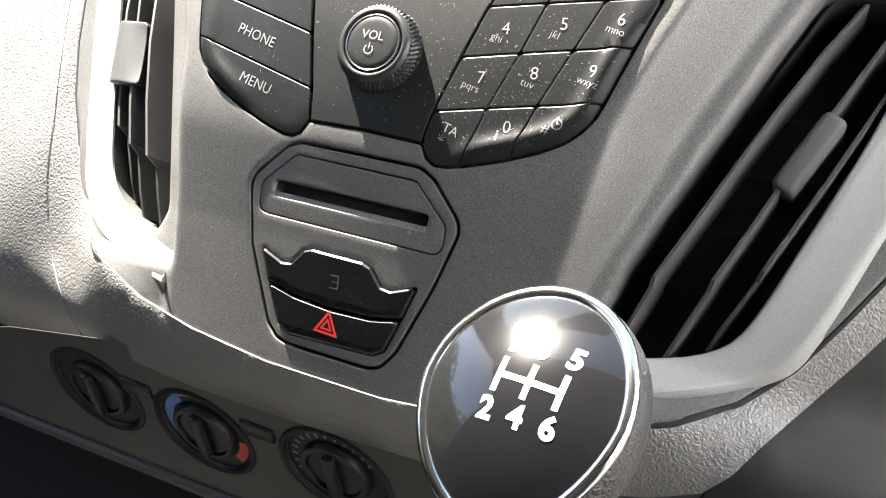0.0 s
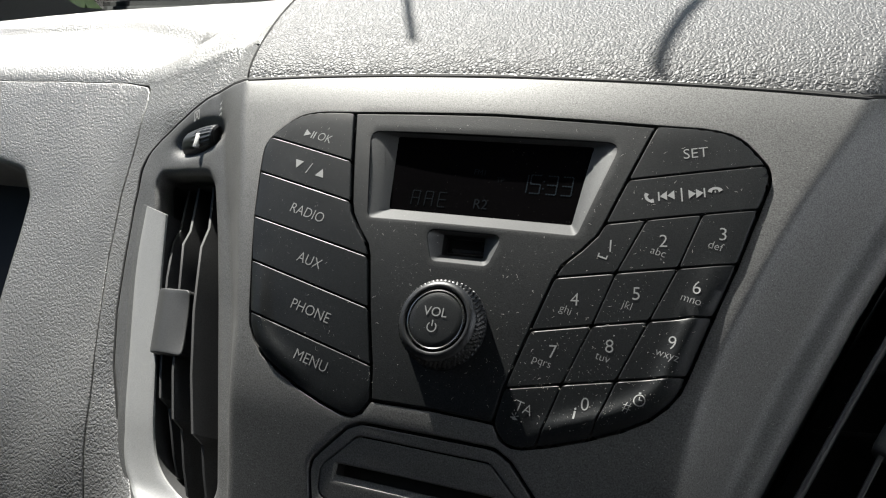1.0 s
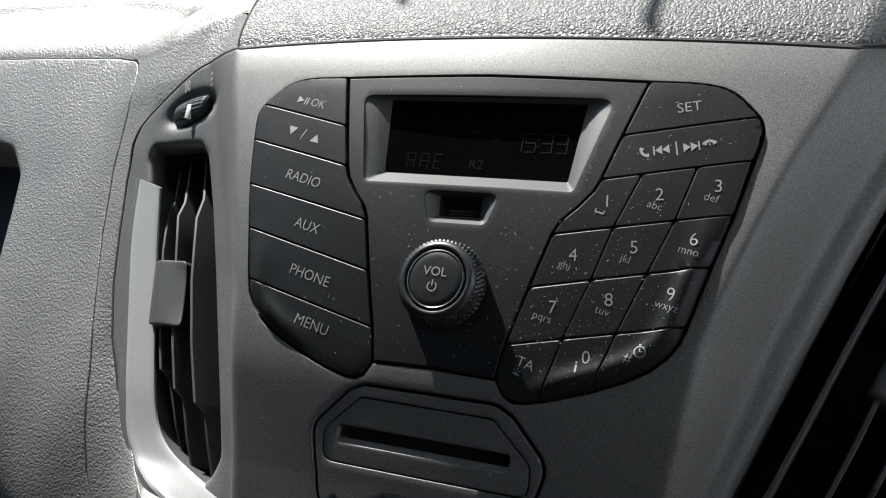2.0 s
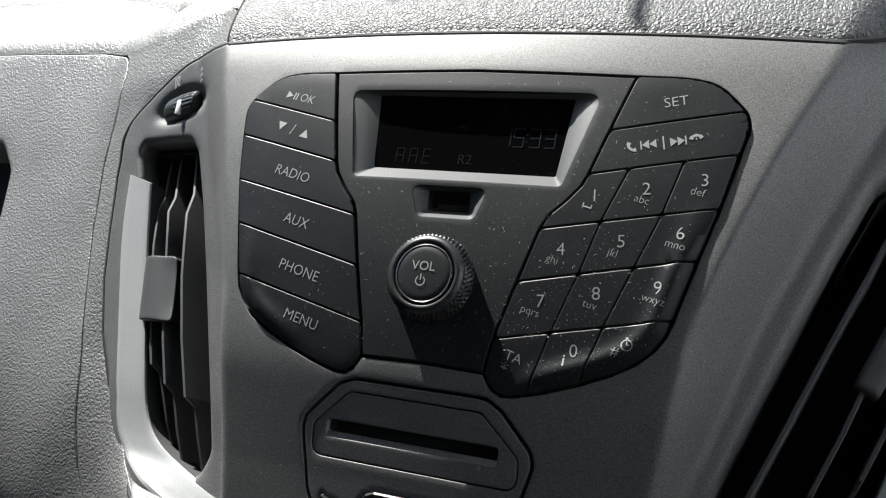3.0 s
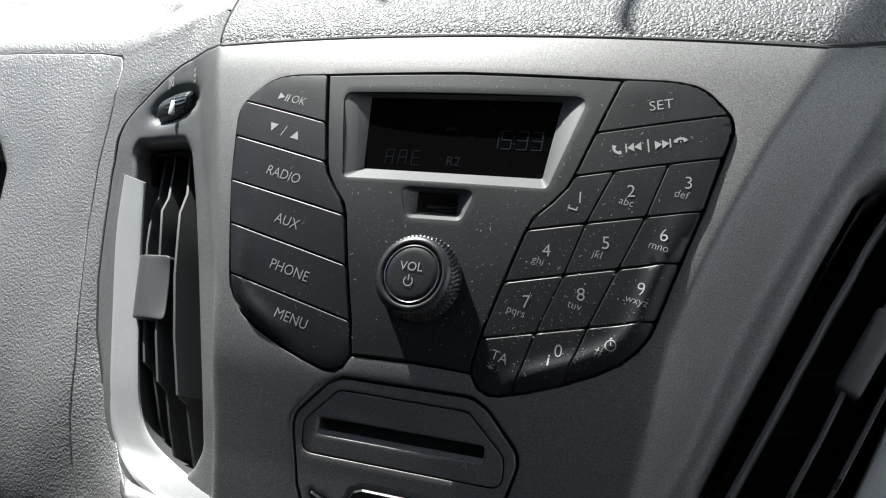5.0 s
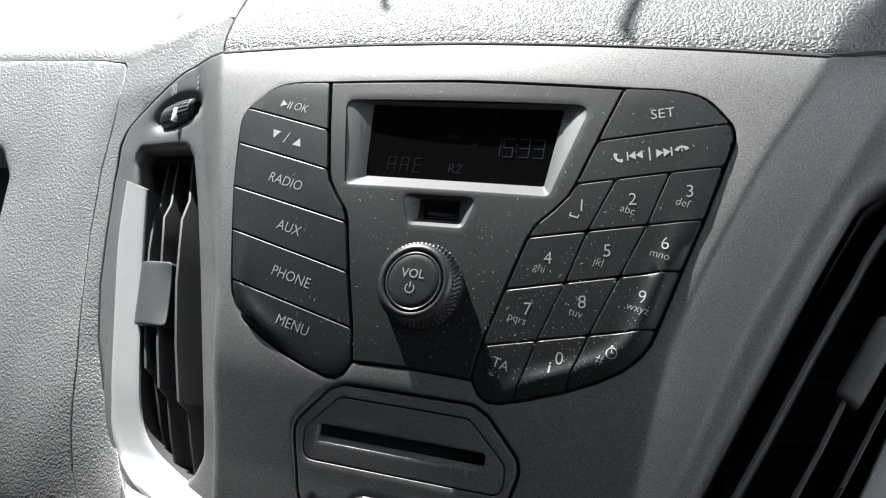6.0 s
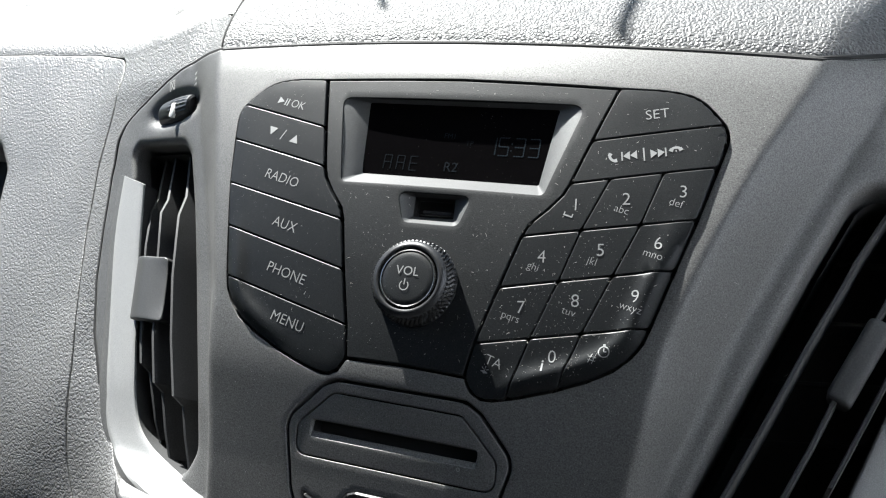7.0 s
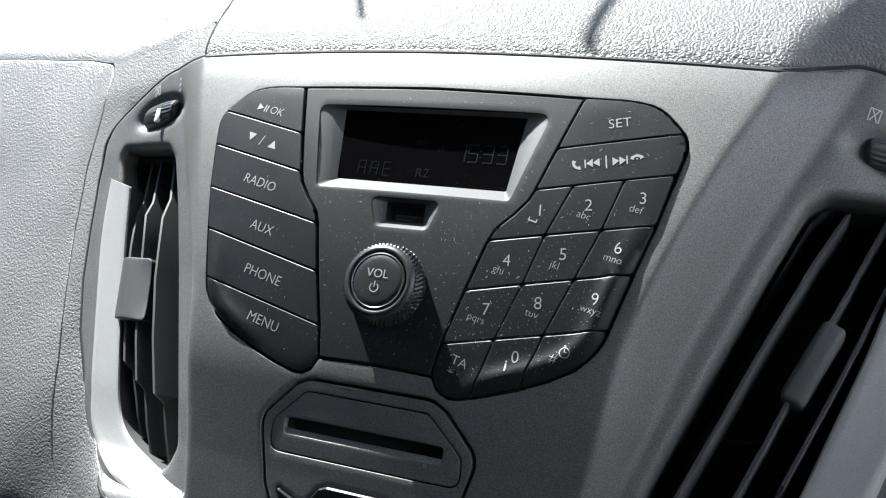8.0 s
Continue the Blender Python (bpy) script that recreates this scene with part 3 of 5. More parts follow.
SCREEN_LINE = fillet(ccw([(46.5, 83.9), (43, 48.5), (-43, 48.5), (-46.5, 83.9)]), [1, 1, 1, 1], 5)
BEZEL = material("display_bezel", (0.056, 0.0575, 0.059), rough=0.5, metal=0.1, grain=0.2, grain_size=2000, dust=0.4, dust_size=240, dust_cut=0.05)
funnel(DISPLAY, SCREEN_LINE, lambda u, v: plate_w(u, v) - 0.5, -6.2, BEZEL, radio, "display_bezel", "grey satin recessed display bezel")
display = part("display", sheet(offset(SCREEN_LINE, 0.6), w=lambda u, v: -6.1, step=20, edge=20, rim=0, skirt=0), SCREEN, radio, "dark unlit display with faint clock digits")


def screen_at(u0, v0):
    return lambda x, y: Vector((u0 + x, v0 + y, -5.95))


LCD = material("lcd_segments", (0.02, 0.026, 0.032), rough=0.6, spec=0.0)
LCD_DIM = material("lcd_faint", (0.012, 0.014, 0.0165), rough=0.6, spec=0.0)
SEGMENTS = {"1": "bc", "5": "afgcd", "3": "abgcd", "A": "abcefg", "E": "adefg"}


def seven(ch, x0, w, h, t):
    """A digit of short strokes, each broken into dots."""
    ends = {"a": (0, h, w, h), "g": (0, h / 2, w, h / 2), "d": (0, 0, w, 0), "f": (0, h / 2, 0, h), "e": (0, 0, 0, h / 2), "b": (w, h / 2, w, h), "c": (w, 0, w, h / 2)}
    out = []
    for k in SEGMENTS[ch]:
        xa, ya, xb, yb = ends[k]
        for i in range(4):
            x, y = x0 + xa + (xb - xa) * (i + 0.5) / 4, ya + (yb - ya) * (i + 0.5) / 4
            dx, dy = (w / 10 if xa != xb else t), (h / 19 if ya != yb else t)
            out.append([(x - dx, y - dy), (x + dx, y - dy), (x + dx, y + dy), (x - dx, y + dy)])
    return out


for ch, x0, wide in (("1", -3.6, 3.4), ("5", 1.2, 4.6), ("3", 8.6, 4.6), ("3", 15.4, 4.6)):
    part("clock_digit", flat_shape(seven(ch, x0, wide, 8.4, 0.26), screen_at(20.4, 61.2)), LCD, display, "faint bluish clock digit")
part("clock_colon", flat_shape([[(6.9, y), (7.5, y), (7.5, y + 0.6), (6.9, y + 0.6)] for y in (2.2, 5.4)], screen_at(20.4, 61.2)), LCD, display)
part("band_text", lettering("FM1", 3.6, screen_at(-2.5, 69)), LCD, display)
part("traffic_text", lettering("TP", 3.4, screen_at(7.5, 66)), LCD_DIM, display)
for k, ch in enumerate("AAE"):
    part("segment_letter", flat_shape(seven(ch, 0, 3.6, 6.8, 0.25), screen_at(-33 + k * 6.6, 51.5)), LCD_DIM, display)
part("segment_text", lettering("R2", 6.4, screen_at(0.5, 54)), LCD_DIM, display)

USB_IN = fillet(ccw([(7.6, 38.0), (8.4, 28.9), (-11.0, 28.6), (-11.8, 37.8)]), 0.6, 4)
funnel(USB, USB_IN, lambda u, v: plate_w(u, v) - 0.4, -2.6, BEZEL, radio, "port_bezel", "grey satin funnel round the port")
port = part("usb_port", sheet(offset(USB_IN, 0.5), w=lambda u, v: -12.5, step=10, edge=10, rim=0, skirt=0), CAVITY_SHADE, radio)
lip = bmesh.new()
ul = resample(USB_IN, 3)
r0, r1 = ([lip.verts.new((p[0], p[1], d)) for p in ul] for d in (-2.6, -12.5))
for i in range(len(ul)):
    k = (i + 1) % len(ul)
    lip.faces.new((r0[i], r0[k], r1[k], r1[i]))
part("port_wall", lip, CAVITY_SHADE, port)
part("port_tongue", box((-8.2, 31.6, -12), (6.2, 33.0, -6.0), 0.3), BLADE, port)
part("port_shell", tube([(-9.8, 29.9, -3.6), (6.9, 30.1, -3.6), (6.6, 36.6, -3.6), (-9.8, 36.4, -3.6)], 0.22, 6, closed=True), CHROME, port, "thin steel rim of the port")
part("pinhole", lathe([(0, 0.05), (0.55, 0.05), (0.75, 0.02)], 12, place=lambda x, y, h: Vector((x, -28.8 + y, plate_w(0, -28.8) + h))), SEAM, radio)

OUTER_R = RADIO_OUTER[1:-1]


def key_w(u, v):
    """The keys' top: a raised lip runs inside the lower outer edge, then rolls away."""
    p = [(abs(u), v)]
    d = float(dist_to(p, OUTER_R, closed=False)[0])
    low = max(0.0, min(1.0, ((40 if u > 0 else 22) - v) / 30)) * max(0.0, min(1.0, (u - 42) / 14 if u > 0 else (-u - 58) / 26))
    x = max(0.0, min(1.0, (14.0 - d) / 6.5))
    lipw = 1.8 * x * x
    y = max(0.0, min(1.0, (6.5 - d) / 6.5))
    fall = (-3.6 if u > 0 else -2.2) * y * y
    return front(u, v) + KEY_H * (0.25 + 0.75 * max(0.0, min(1.0, (v + 40) / 70))) + low * (lipw + fall) - 0.35 * max(0, (6 - d) / 6) ** 2


L1 = {1: ((65, 68.1), (117.4, 80.2)), 2: ((59.3, 47.9), (116.5, 60.8)), 3: ((43, 22.8), (111.6, 37.6)), 4: ((37, 0), (105.6, 15.8)), 5: ((30.4, -24.2), (99.2, -8.4))}


def row_point(r, k):
    a, b = L1[r]
    return (a[0] + (b[0] - a[0]) * k, a[1] + (b[1] - a[1]) * k)


LOW_CURVE = [(97.4, -14.6), (93.6, -20.6), (87.6, -26.6), (78, -32.4), (65, -38.2), (52, -42.8), (41, -45.8), (35.4, -46), (31.4, -43.8)]
ROW_CELLS = {
    0: [(72.3, 94.2), (90, 94.4), (96, 93.9), (101.5, 92.8), (105, 91.3), (108, 89.3), (112.5, 85), (117.0, 80.1), (65, 68.1)],
    1: [(65, 68.1), (117.0, 80.1), (118.2, 77.6), (118.9, 74.6), (118.6, 71), (116.5, 60.8), (59.3, 47.9)],
    2: [(59.3, 47.9), (116.3, 60.8), (111.6, 37.4), (43, 22.8), (45.5, 28.5), (52, 35.5), (57.2, 42.5)],
    3: [(43, 22.8), (111.6, 37.6), (105.6, 15.8), (37, 0)],
    4: [(37, 0), (105.6, 15.8), (99.2, -8.4), (30.4, -24.2)],
    5: [(30.4, -24.2), (99.2, -8.4)] + LOW_CURVE + [(28, -38.3)],
}


def make_key(cell, w, name="key", gap=0.27):
    cell = ccw(cell)
    return part(name, sheet(offset(fillet(cell, 0.3, 2), -(gap + 0.45)), w=w, step=1.7 if min(y for x, y in cell) < 0 else 4.0, edge=1.6, rim=0.85, skirt=5, bevel=CHAMFER), KEY, radio, angle=24)


def word(key, text, size, u, v, deg, bold=0.0, mat=None):
    return part("legend", lettering(text, size * 0.92, turned(u, v, deg, key_w), bold=bold - 0.06), mat or PRINT, key)


def icon(key, polys, u, v, deg, name="symbol", scale=1.0):
    return part(name, flat_shape([[(x * scale, y * scale) for x, y in p] for p in polys], turned(u, v, deg, key_w)), PRINT, key)


LEFT_DEG, RIGHT_DEG = -13.0, 13.0
# left column
left_keys = [make_key([(-x, y) for x, y in ROW_CELLS[r]], key_w) for r in range(6)]
icon(left_keys[0], [[(-2.2, -1.9), (-2.2, 1.9), (1.6, 0)], [(2.3, -1.9), (2.3, 1.9), (3.0, 1.9), (3.0, -1.9)], [(3.8, -1.9), (3.8, 1.9), (4.5, 1.9), (4.5, -1.9)]], -94.5, 82.0, LEFT_DEG, "play_symbol")
word(left_keys[0], "OK", 6.6, -84.2, 79.6, LEFT_DEG)
icon(left_keys[1], [[(-2.6, 1.9), (2.6, 1.9), (0, -2.3)]], -94.5, 65.4, LEFT_DEG, "down_symbol")
icon(left_keys[1], [[(-0.9, -2.8), (-0.4, -2.8), (0.9, 2.8), (0.4, 2.8)]], -87.4, 63.3, LEFT_DEG, "divider_symbol")
icon(left_keys[1], [[(-2.6, -1.9), (2.6, -1.9), (0, 2.3)]], -79.9, 61.0, LEFT_DEG, "up_symbol")
for k, text, u, v in ((2, "RADIO", -80.9, 40.5), (3, "AUX", -72.6, 17.8), (4, "PHONE", -66, -4.9), (5, "MENU", -60.4, -26.5)):
    word(left_keys[k], text, 7.4, u, v, LEFT_DEG)
# right block
set_key = make_key(ROW_CELLS[0], key_w)
word(set_key, "SET", 7.0, 89.6, 82.6, RIGHT_DEG)
call_key = make_key(ROW_CELLS[1], key_w)


def bands(r0, r1, a0, a1, n=8):
    out = []
    for k in range(n):
        b0, b1 = radians(a0 + (a1 - a0) * k / n), radians(a0 + (a1 - a0) * (k + 1) / n)
        out.append([(r0 * math.cos(b0), r0 * math.sin(b0)), (r1 * math.cos(b0), r1 * math.sin(b0)), (r1 * math.cos(b1), r1 * math.sin(b1)), (r0 * math.cos(b1), r0 * math.sin(b1))])
    return out


def shifted(polys, dx, dy, turn=0):
    c, s = math.cos(radians(turn)), math.sin(radians(turn))
    return [[(x * c - y * s + dx, x * s + y * c + dy) for x, y in p] for p in polys]


handset = bands(2.6, 3.9, 40, 140, 6) + [[(1.6, 1.0), (3.4, 1.9), (2.6, 3.2), (1.2, 2.2)], [(-1.6, 1.0), (-3.4, 1.9), (-2.6, 3.2), (-1.2, 2.2)]]
icon(call_key, shifted(handset, 1.5, 0.5, 125), 74.8, 61.6, RIGHT_DEG, "answer_symbol", 0.85)
skip = [[(-3.2, -2), (-3.2, 2), (-2.6, 2), (-2.6, -2)], [(-2.5, 0), (0.3, 2), (0.3, -2)], [(0.4, 0), (3.2, 2), (3.2, -2)]]
icon(call_key, skip, 81.2, 62.6, RIGHT_DEG, "previous_symbol")
icon(call_key, [[(-0.3, -3), (0.3, -3), (0.3, 3), (-0.3, 3)]], 87.1, 63.7, RIGHT_DEG, "divider_symbol")
icon(call_key, [[(-x, y) for x, y in p] for p in skip], 92.8, 64.9, RIGHT_DEG, "next_symbol")
icon(call_key, shifted(handset, 0, -2.6, 0) + [[(-0.3, -1.6), (0.3, -1.6), (0.3, -0.6), (-0.3, -0.6)]], 99.4, 67.4, RIGHT_DEG, "hang_up_symbol", 0.85)

COLS = {4: (0.0, 0.352, 0.663, 1.0), 5: (0.0, 0.33, 0.627, 1.0)}


def keypad_cell(r, c):
    top, low = r, r + 1
    if r == 2:
        t0, t1 = [(59.3, 47.9), (75.2, 51.5), (96.2, 56.3), (116.3, 60.8)][c:c + 2]
        b0, b1 = [(43, 22.8), (67, 27.9), (90.3, 32.9), (111.6, 37.4)][c:c + 2]
        cell = [t0, t1, b1, b0]
        return cell + [(45.5, 28.5), (52, 35.5), (57.2, 42.5)] if c == 0 else cell
    tops = [(67, 27.9), (90.3, 32.9)] if r == 3 else [row_point(r, k) for k in COLS[r][1:3]]
    tops = [L1[r][0]] + tops + [L1[r][1]]
    if r < 5:
        lows = [row_point(r + 1, k) for k in COLS[r + 1]]
        return [tops[c], tops[c + 1], lows[c + 1], lows[c]]
    if c == 0:
        return [tops[0], tops[1], (46.2, -44.4), (41, -45.8), (35.4, -46), (31.4, -43.8), (28, -38.3)]
    if c == 1:
        return [tops[1], tops[2], (66.6, -37.5), (65, -38.2), (52, -42.8), (46.2, -44.4)]
    return [tops[2], tops[3], (97.4, -14.6), (93.6, -20.6), (87.6, -26.6), (78, -32.4), (66.6, -37.5)]


PAD = [("1", 63.1, 38.4, None, 60.6, 33.5), ("2", 83.2, 43.0, "abc", 82.0, 38.4), ("3", 105.1, 48.6, "def", 102.9, 43.6),
       ("4", 52.8, 14.7, "ghi", 49.9, 10.4), ("5", 76.3, 20.3, "jkl", 73.6, 15.4), ("6", 98.5, 25.7, "mno", 97.1, 21.0),
       ("7", 47.5, -7.2, "pqrs", 43.9, -11.5), ("8", 69.3, -1.7, "tuv", 67.4, -6.2), ("9", 92.7, 3.1, "wxyz", 91.5, -1.5)]
SLANT = -13.0
for i, (digit, du, dv, sub, su, sv) in enumerate(PAD):
    key = make_key(keypad_cell(2 + i // 3, i % 3), key_w)
    word(key, digit, 8.2, du, dv, 6.0)
    if sub:
        word(key, sub, 5.0, su, sv, SLANT + 1)
    else:
        icon(key, [[(-2, -0.3), (2, -0.3), (2, 0.3), (-2, 0.3)], [(-2, 0.3), (-1.5, 0.3), (-1.5, 1.4), (-2, 1.4)], [(1.5, 0.3), (2, 0.3), (2, 1.4), (1.5, 1.4)]], su, sv, SLANT, "space_symbol")
last_row = [make_key(keypad_cell(5, c), key_w) for c in range(3)]
word(last_row[0], "TA", 6.4, 39.6, -30.7, -14)
word(last_row[0], "*", 9.0, 36.0, -36.0, -14)
word(last_row[1], "i", 7.2, 60.0, -29.2, 0, 0.15)
word(last_row[1], "0", 8.0, 63.4, -25.2, 4)
word(last_row[2], "#", 6.2, 79.6, -23.3, -8)
icon(last_row[2], bands(1.9, 2.35, 0, 360, 18) + [[(-0.2, 0), (0.2, 0), (0.2, 1.4), (-0.2, 1.4)], [(0, -0.2), (1.1, -0.2), (1.1, 0.2), (0, 0.2)], [(-0.5, 2.5), (0.5, 2.5), (0.5, 3.1), (-0.5, 3.1)]], 83.8, -20.2, 4, "clock_symbol")

# volume knob
KC = (-0.3, -2.7)
kw = plate_w(*KC)


def knob_at(x, y, h):
    return Vector((KC[0] + x, KC[1] + y, kw + h))


TEETH = 56


def knurl(ang, j):
    return 0.55 * math.cos(ang * TEETH + (j // 2 % 2) * math.pi) if 2 <= j <= 8 else 0.3 * math.cos(ang * TEETH) if j == 9 else 0


KNOB_RIM = material("knob_rim", (0.035, 0.036, 0.038), rough=0.36, metal=0.5, grain=0.1)
knob = part("volume_knob", lathe([(18.9, 0), (18.8, 0.8), (18.2, 1.2), (18.1, 2.2), (18.0, 3.2), (17.9, 4.2), (17.8, 5.2), (17.6, 6.2), (17.4, 7.1), (17.1, 7.8), (16.8, 8.0)], 240, knob_at, knurl), RUBBER, radio, "black knurled volume knob with a bright ring", 30)
part("knob_bevel", lathe([(17.0, 7.6), (16.7, 8.3), (15.9, 9.2), (15.0, 9.75), (14.2, 9.9), (13.6, 9.6), (13.3, 8.8), (13.2, 7.0)], 72, knob_at), KNOB_RIM, knob, "smooth dark satin rim of the knob")
part("knob_ring", lathe([(12.7, 6.5), (12.7, 9.3), (12.5, 9.75), (12.1, 9.9), (11.8, 9.75), (11.7, 9.2)], 72, knob_at), material("dark_chrome", (0.2, 0.2, 0.2), rough=0.22, metal=0.9), knob, "thin bright metal ring")
part("knob_cap", lathe([(11.7, 9.0), (11.6, 9.5), (11.2, 9.75), (9, 9.95), (5, 10.1), (0, 10.15)], 72, knob_at), KEY, knob)
part("knob_groove", lathe([(13.3, 7.2), (12.6, 7.0)], 48, knob_at), SEAM, knob)
cap_w = lambda u, v: kw + 10.2
part("legend", lettering("VOL", 5.5, turned(-0.7, 0.2, 0, cap_w)), PRINT, knob)
part("power_symbol", flat_shape(bands(1.75, 2.2, 125, 415, 16) + [[(-0.26, 0.3), (0.26, 0.3), (0.26, 2.9), (-0.26, 2.9)]], turned(-1.0, -6.0, 0, cap_w)), PRINT, knob)

# ---- disc slot and hazard panel ----
deck = thing("disc_slot_panel", (0, -138, -22), "dark grey panel with disc slot, hazard switch and indicator plate", "control panel")
PLATE = fillet(ccw([(-31.8, -53.6), (28.8, -53.8), (45.7, -69.5), (46.2, -82.4), (-48.2, -82.3), (-48.4, -69)]), [6, 6, 7, 6, 5, 6], 5)
BTN_TOP = [(-42.5, -96.8), (-29.7, -101.6), (-24.8, -101), (-19.7, -94.2), (-15.4, -92.6), (10.7, -92.6), (15.3, -94.2), (21.2, -101), (26.2, -101.6), (38.4, -96.8)]
UPPER_BTN = fillet(ccw(BTN_TOP + [(33.5, -112.5), (19.2, -115.5), (-0.7, -116.3), (-20.6, -114.9), (-36.2, -111.6)]), 1.2, 3)
HAZARD = fillet(ccw([(-36.2, -111.8), (-20.6, -115.2), (-0.6, -116.6), (19.2, -115.8), (33.5, -112.8), (28.1, -128.2), (22.4, -131.5), (-19.8, -133), (-27.1, -129.7)]), 2.2, 3)
deck_w = lambda u, v: front(u, v) - 0.2
both = fillet(ccw(BTN_TOP + [(33.5, -112.8), (28.1, -128.2), (22.4, -131.5), (-19.8, -133), (-27.1, -129.7), (-36.2, -111.8)]), 1.2, 3)
part("body", sheet(offset(CD_LINE, -1.25), [offset(PLATE, 0.6), offset(both, 0.5)], w=deck_w, step=2.6, edge=2, rim=0.62, skirt=5, hole_rim=[0.4, 0.4], hole_skirt=4, bevel=CHAMFER), FASCIA, deck, angle=17)
part("backing", sheet(offset(CD_LINE, 2), w=lambda u, v: front(u, v) - 9, step=14, edge=10, rim=0, skirt=0), SEAM, deck)
SLOT = fillet(ccw([(-42.1, -65.8), (37.5, -65.8), (37.5, -74.2), (-42.2, -74.2)]), 2.2, 4)
plate_deck = lambda u, v: front(u, v) - 0.45
slot_plate = part("slot_plate", sheet(offset(PLATE, -0.9), [SLOT], w=plate_deck, step=2.6, edge=2, rim=0.62, skirt=4, hole_rim=0.4, hole_skirt=0, bevel=CHAMFER), FASCIA, deck, angle=17)
slot_in = fillet(ccw([(-40.9, -66.4), (36.5, -66.4), (36.5, -71.4), (-41, -71.4)]), 1.2, 4)
funnel(offset(SLOT, -0.4), slot_in, lambda u, v: plate_deck(u, v) - 0.4, -10.3, FASCIA, slot_plate, "slot_mouth")
slot_deep = fillet(ccw([(-40.1, -67), (35.7, -67), (35.7, -70.8), (-40.2, -70.8)]), 1.0, 4)
funnel(slot_in, slot_deep, lambda u, v: -10.3, -31.0, SEAM, slot_plate, "slot_dark")
part("eject_symbol", flat_shape(bands(0.55, 0.9, 0, 360, 10), turned(29.6, -75.4, 0, plate_deck)), PRINT, slot_plate)
WIDE_CHAMFER = [(0.85, 0.75), (1.1, 1.6)]
btn_w = lambda u, v: front(u, v) + 1.4
indicator = part("indicator_plate", sheet(offset(UPPER_BTN, -1.3), w=btn_w, step=2.6, edge=1.8, rim=0.85, skirt=4, bevel=WIDE_CHAMFER), PLATE_BLACK, deck, "smooth black indicator plate")
part("belt_symbol", flat_shape([[(-2.2, -3), (2.2, -3), (2.2, -2.5), (-2.2, -2.5)], [(-2.2, 3), (2.2, 3), (2.2, 2.5), (-2.2, 2.5)], [(1.7, -2.5), (2.2, -2.5), (2.2, 2.5), (1.7, 2.5)], [(-1.4, -0.2), (1.6, -0.2), (1.6, 0.2), (-1.4, 0.2)]], turned(-1.1, -104.5, 4, btn_w)), GREYPRINT, indicator)
hazard = part("hazard_switch", sheet(offset(HAZARD, -1.3), w=btn_w, step=2.6, edge=1.8, rim=0.85, skirt=4, bevel=WIDE_CHAMFER), PLATE_BLACK, deck, "black hazard switch with a red triangle")


def tri_ring(r0, r1):
    pts = lambda r: [(r * math.cos(radians(90 + 120 * k)), r * math.sin(radians(90 + 120 * k))) for k in range(3)]
    a, b = pts(r0), pts(r1)
    return [[a[k], b[k], b[(k + 1) % 3], a[(k + 1) % 3]] for k in range(3)]


part("warning_triangle", flat_shape(tri_ring(5.2, 7.4) + tri_ring(2.0, 3.6), turned(-1.1, -124.3, -2, btn_w)), RED, hazard, "red warning triangle")

# ---- soft pad over the fascia ----
TH = radians(LEAN_BACK)


def from_world(dy, dz):
    """A step forward dy and up dz, as steps of v and w."""
    return dy * math.sin(TH) + dz * math.cos(TH), -dy * math.cos(TH) + dz * math.sin(TH)


def profile(steps):
    """Cumulative (v, w) of steps (length, world slope in degrees)."""
    v = w = 0.0
    out = [(0.0, v, w)]
    s = 0.0
    for length, slope in steps:
        dv, dw = from_world(length * math.cos(radians(slope)), length * math.sin(radians(slope)))
        v, w, s = v + dv, w + dw, s + length
        out.append((s, v, w))
    return out


def along(prof, s):
    for a, b in zip(prof, prof[1:]):
        if s <= b[0]:
            k = (s - a[0]) / (b[0] - a[0])
            return a[1] + (b[1] - a[1]) * k, a[2] + (b[2] - a[2]) * k
    return prof[-1][1:]


PAD_PROF = profile([(2, 76), (3, 60), (5, 49), (7, 42), (10, 36), (15, 32), (20, 28), (30, 23), (40, 18), (60, 12), (90, 6), (120, 3)])
TOP_LINE = [(-186, 127), (-166, 121), (-151, 117), (-112, 117.5), (0, 118), (112, 117.5), (151, 117), (166, 121), (186, 127), (215, 122)]


def pad_at(u, s):
    spread = 1 + s * 0.0012
    v0 = interp(TOP_LINE, u)
    w0 = fascia_w(u, v0 - 2) - 2.5
    dv, dw = along(PAD_PROF, s)
    k = min(1.0, s / 90)
    w0 = w0 * (1 - k) + (-26 - abs(u) * 0.02) * k
    v0 = v0 * (1 - k) + 119 * k
    return Vector((u * spread, v0 + dv, w0 + dw))


pad_us = [-152 + 352 * k / 88 for k in range(89)]
pad_ss = [0, 1.2, 2.5, 4, 6, 8, 11, 15, 20, 27, 35, 45, 57, 70, 85, 100, 120, 140, 165, 190, 220, 255, 290, 330, 370, 400]
pad_skin = grid_skin(pad_us, pad_ss, pad_at)
for edge_u in (-152, 200):
    pad_skin = join(pad_skin, grid_skin([0, 1], pad_ss, lambda k, s, e=edge_u: pad_at(e, s) + Vector((0, -12, -24)) * (k if e > 0 else 1 - k)))
dash_pad = solid("dashboard_pad", pad_skin, PADSKIN, "grained dark grey vinyl pad along the top of the dashboard", "dashboard pad")

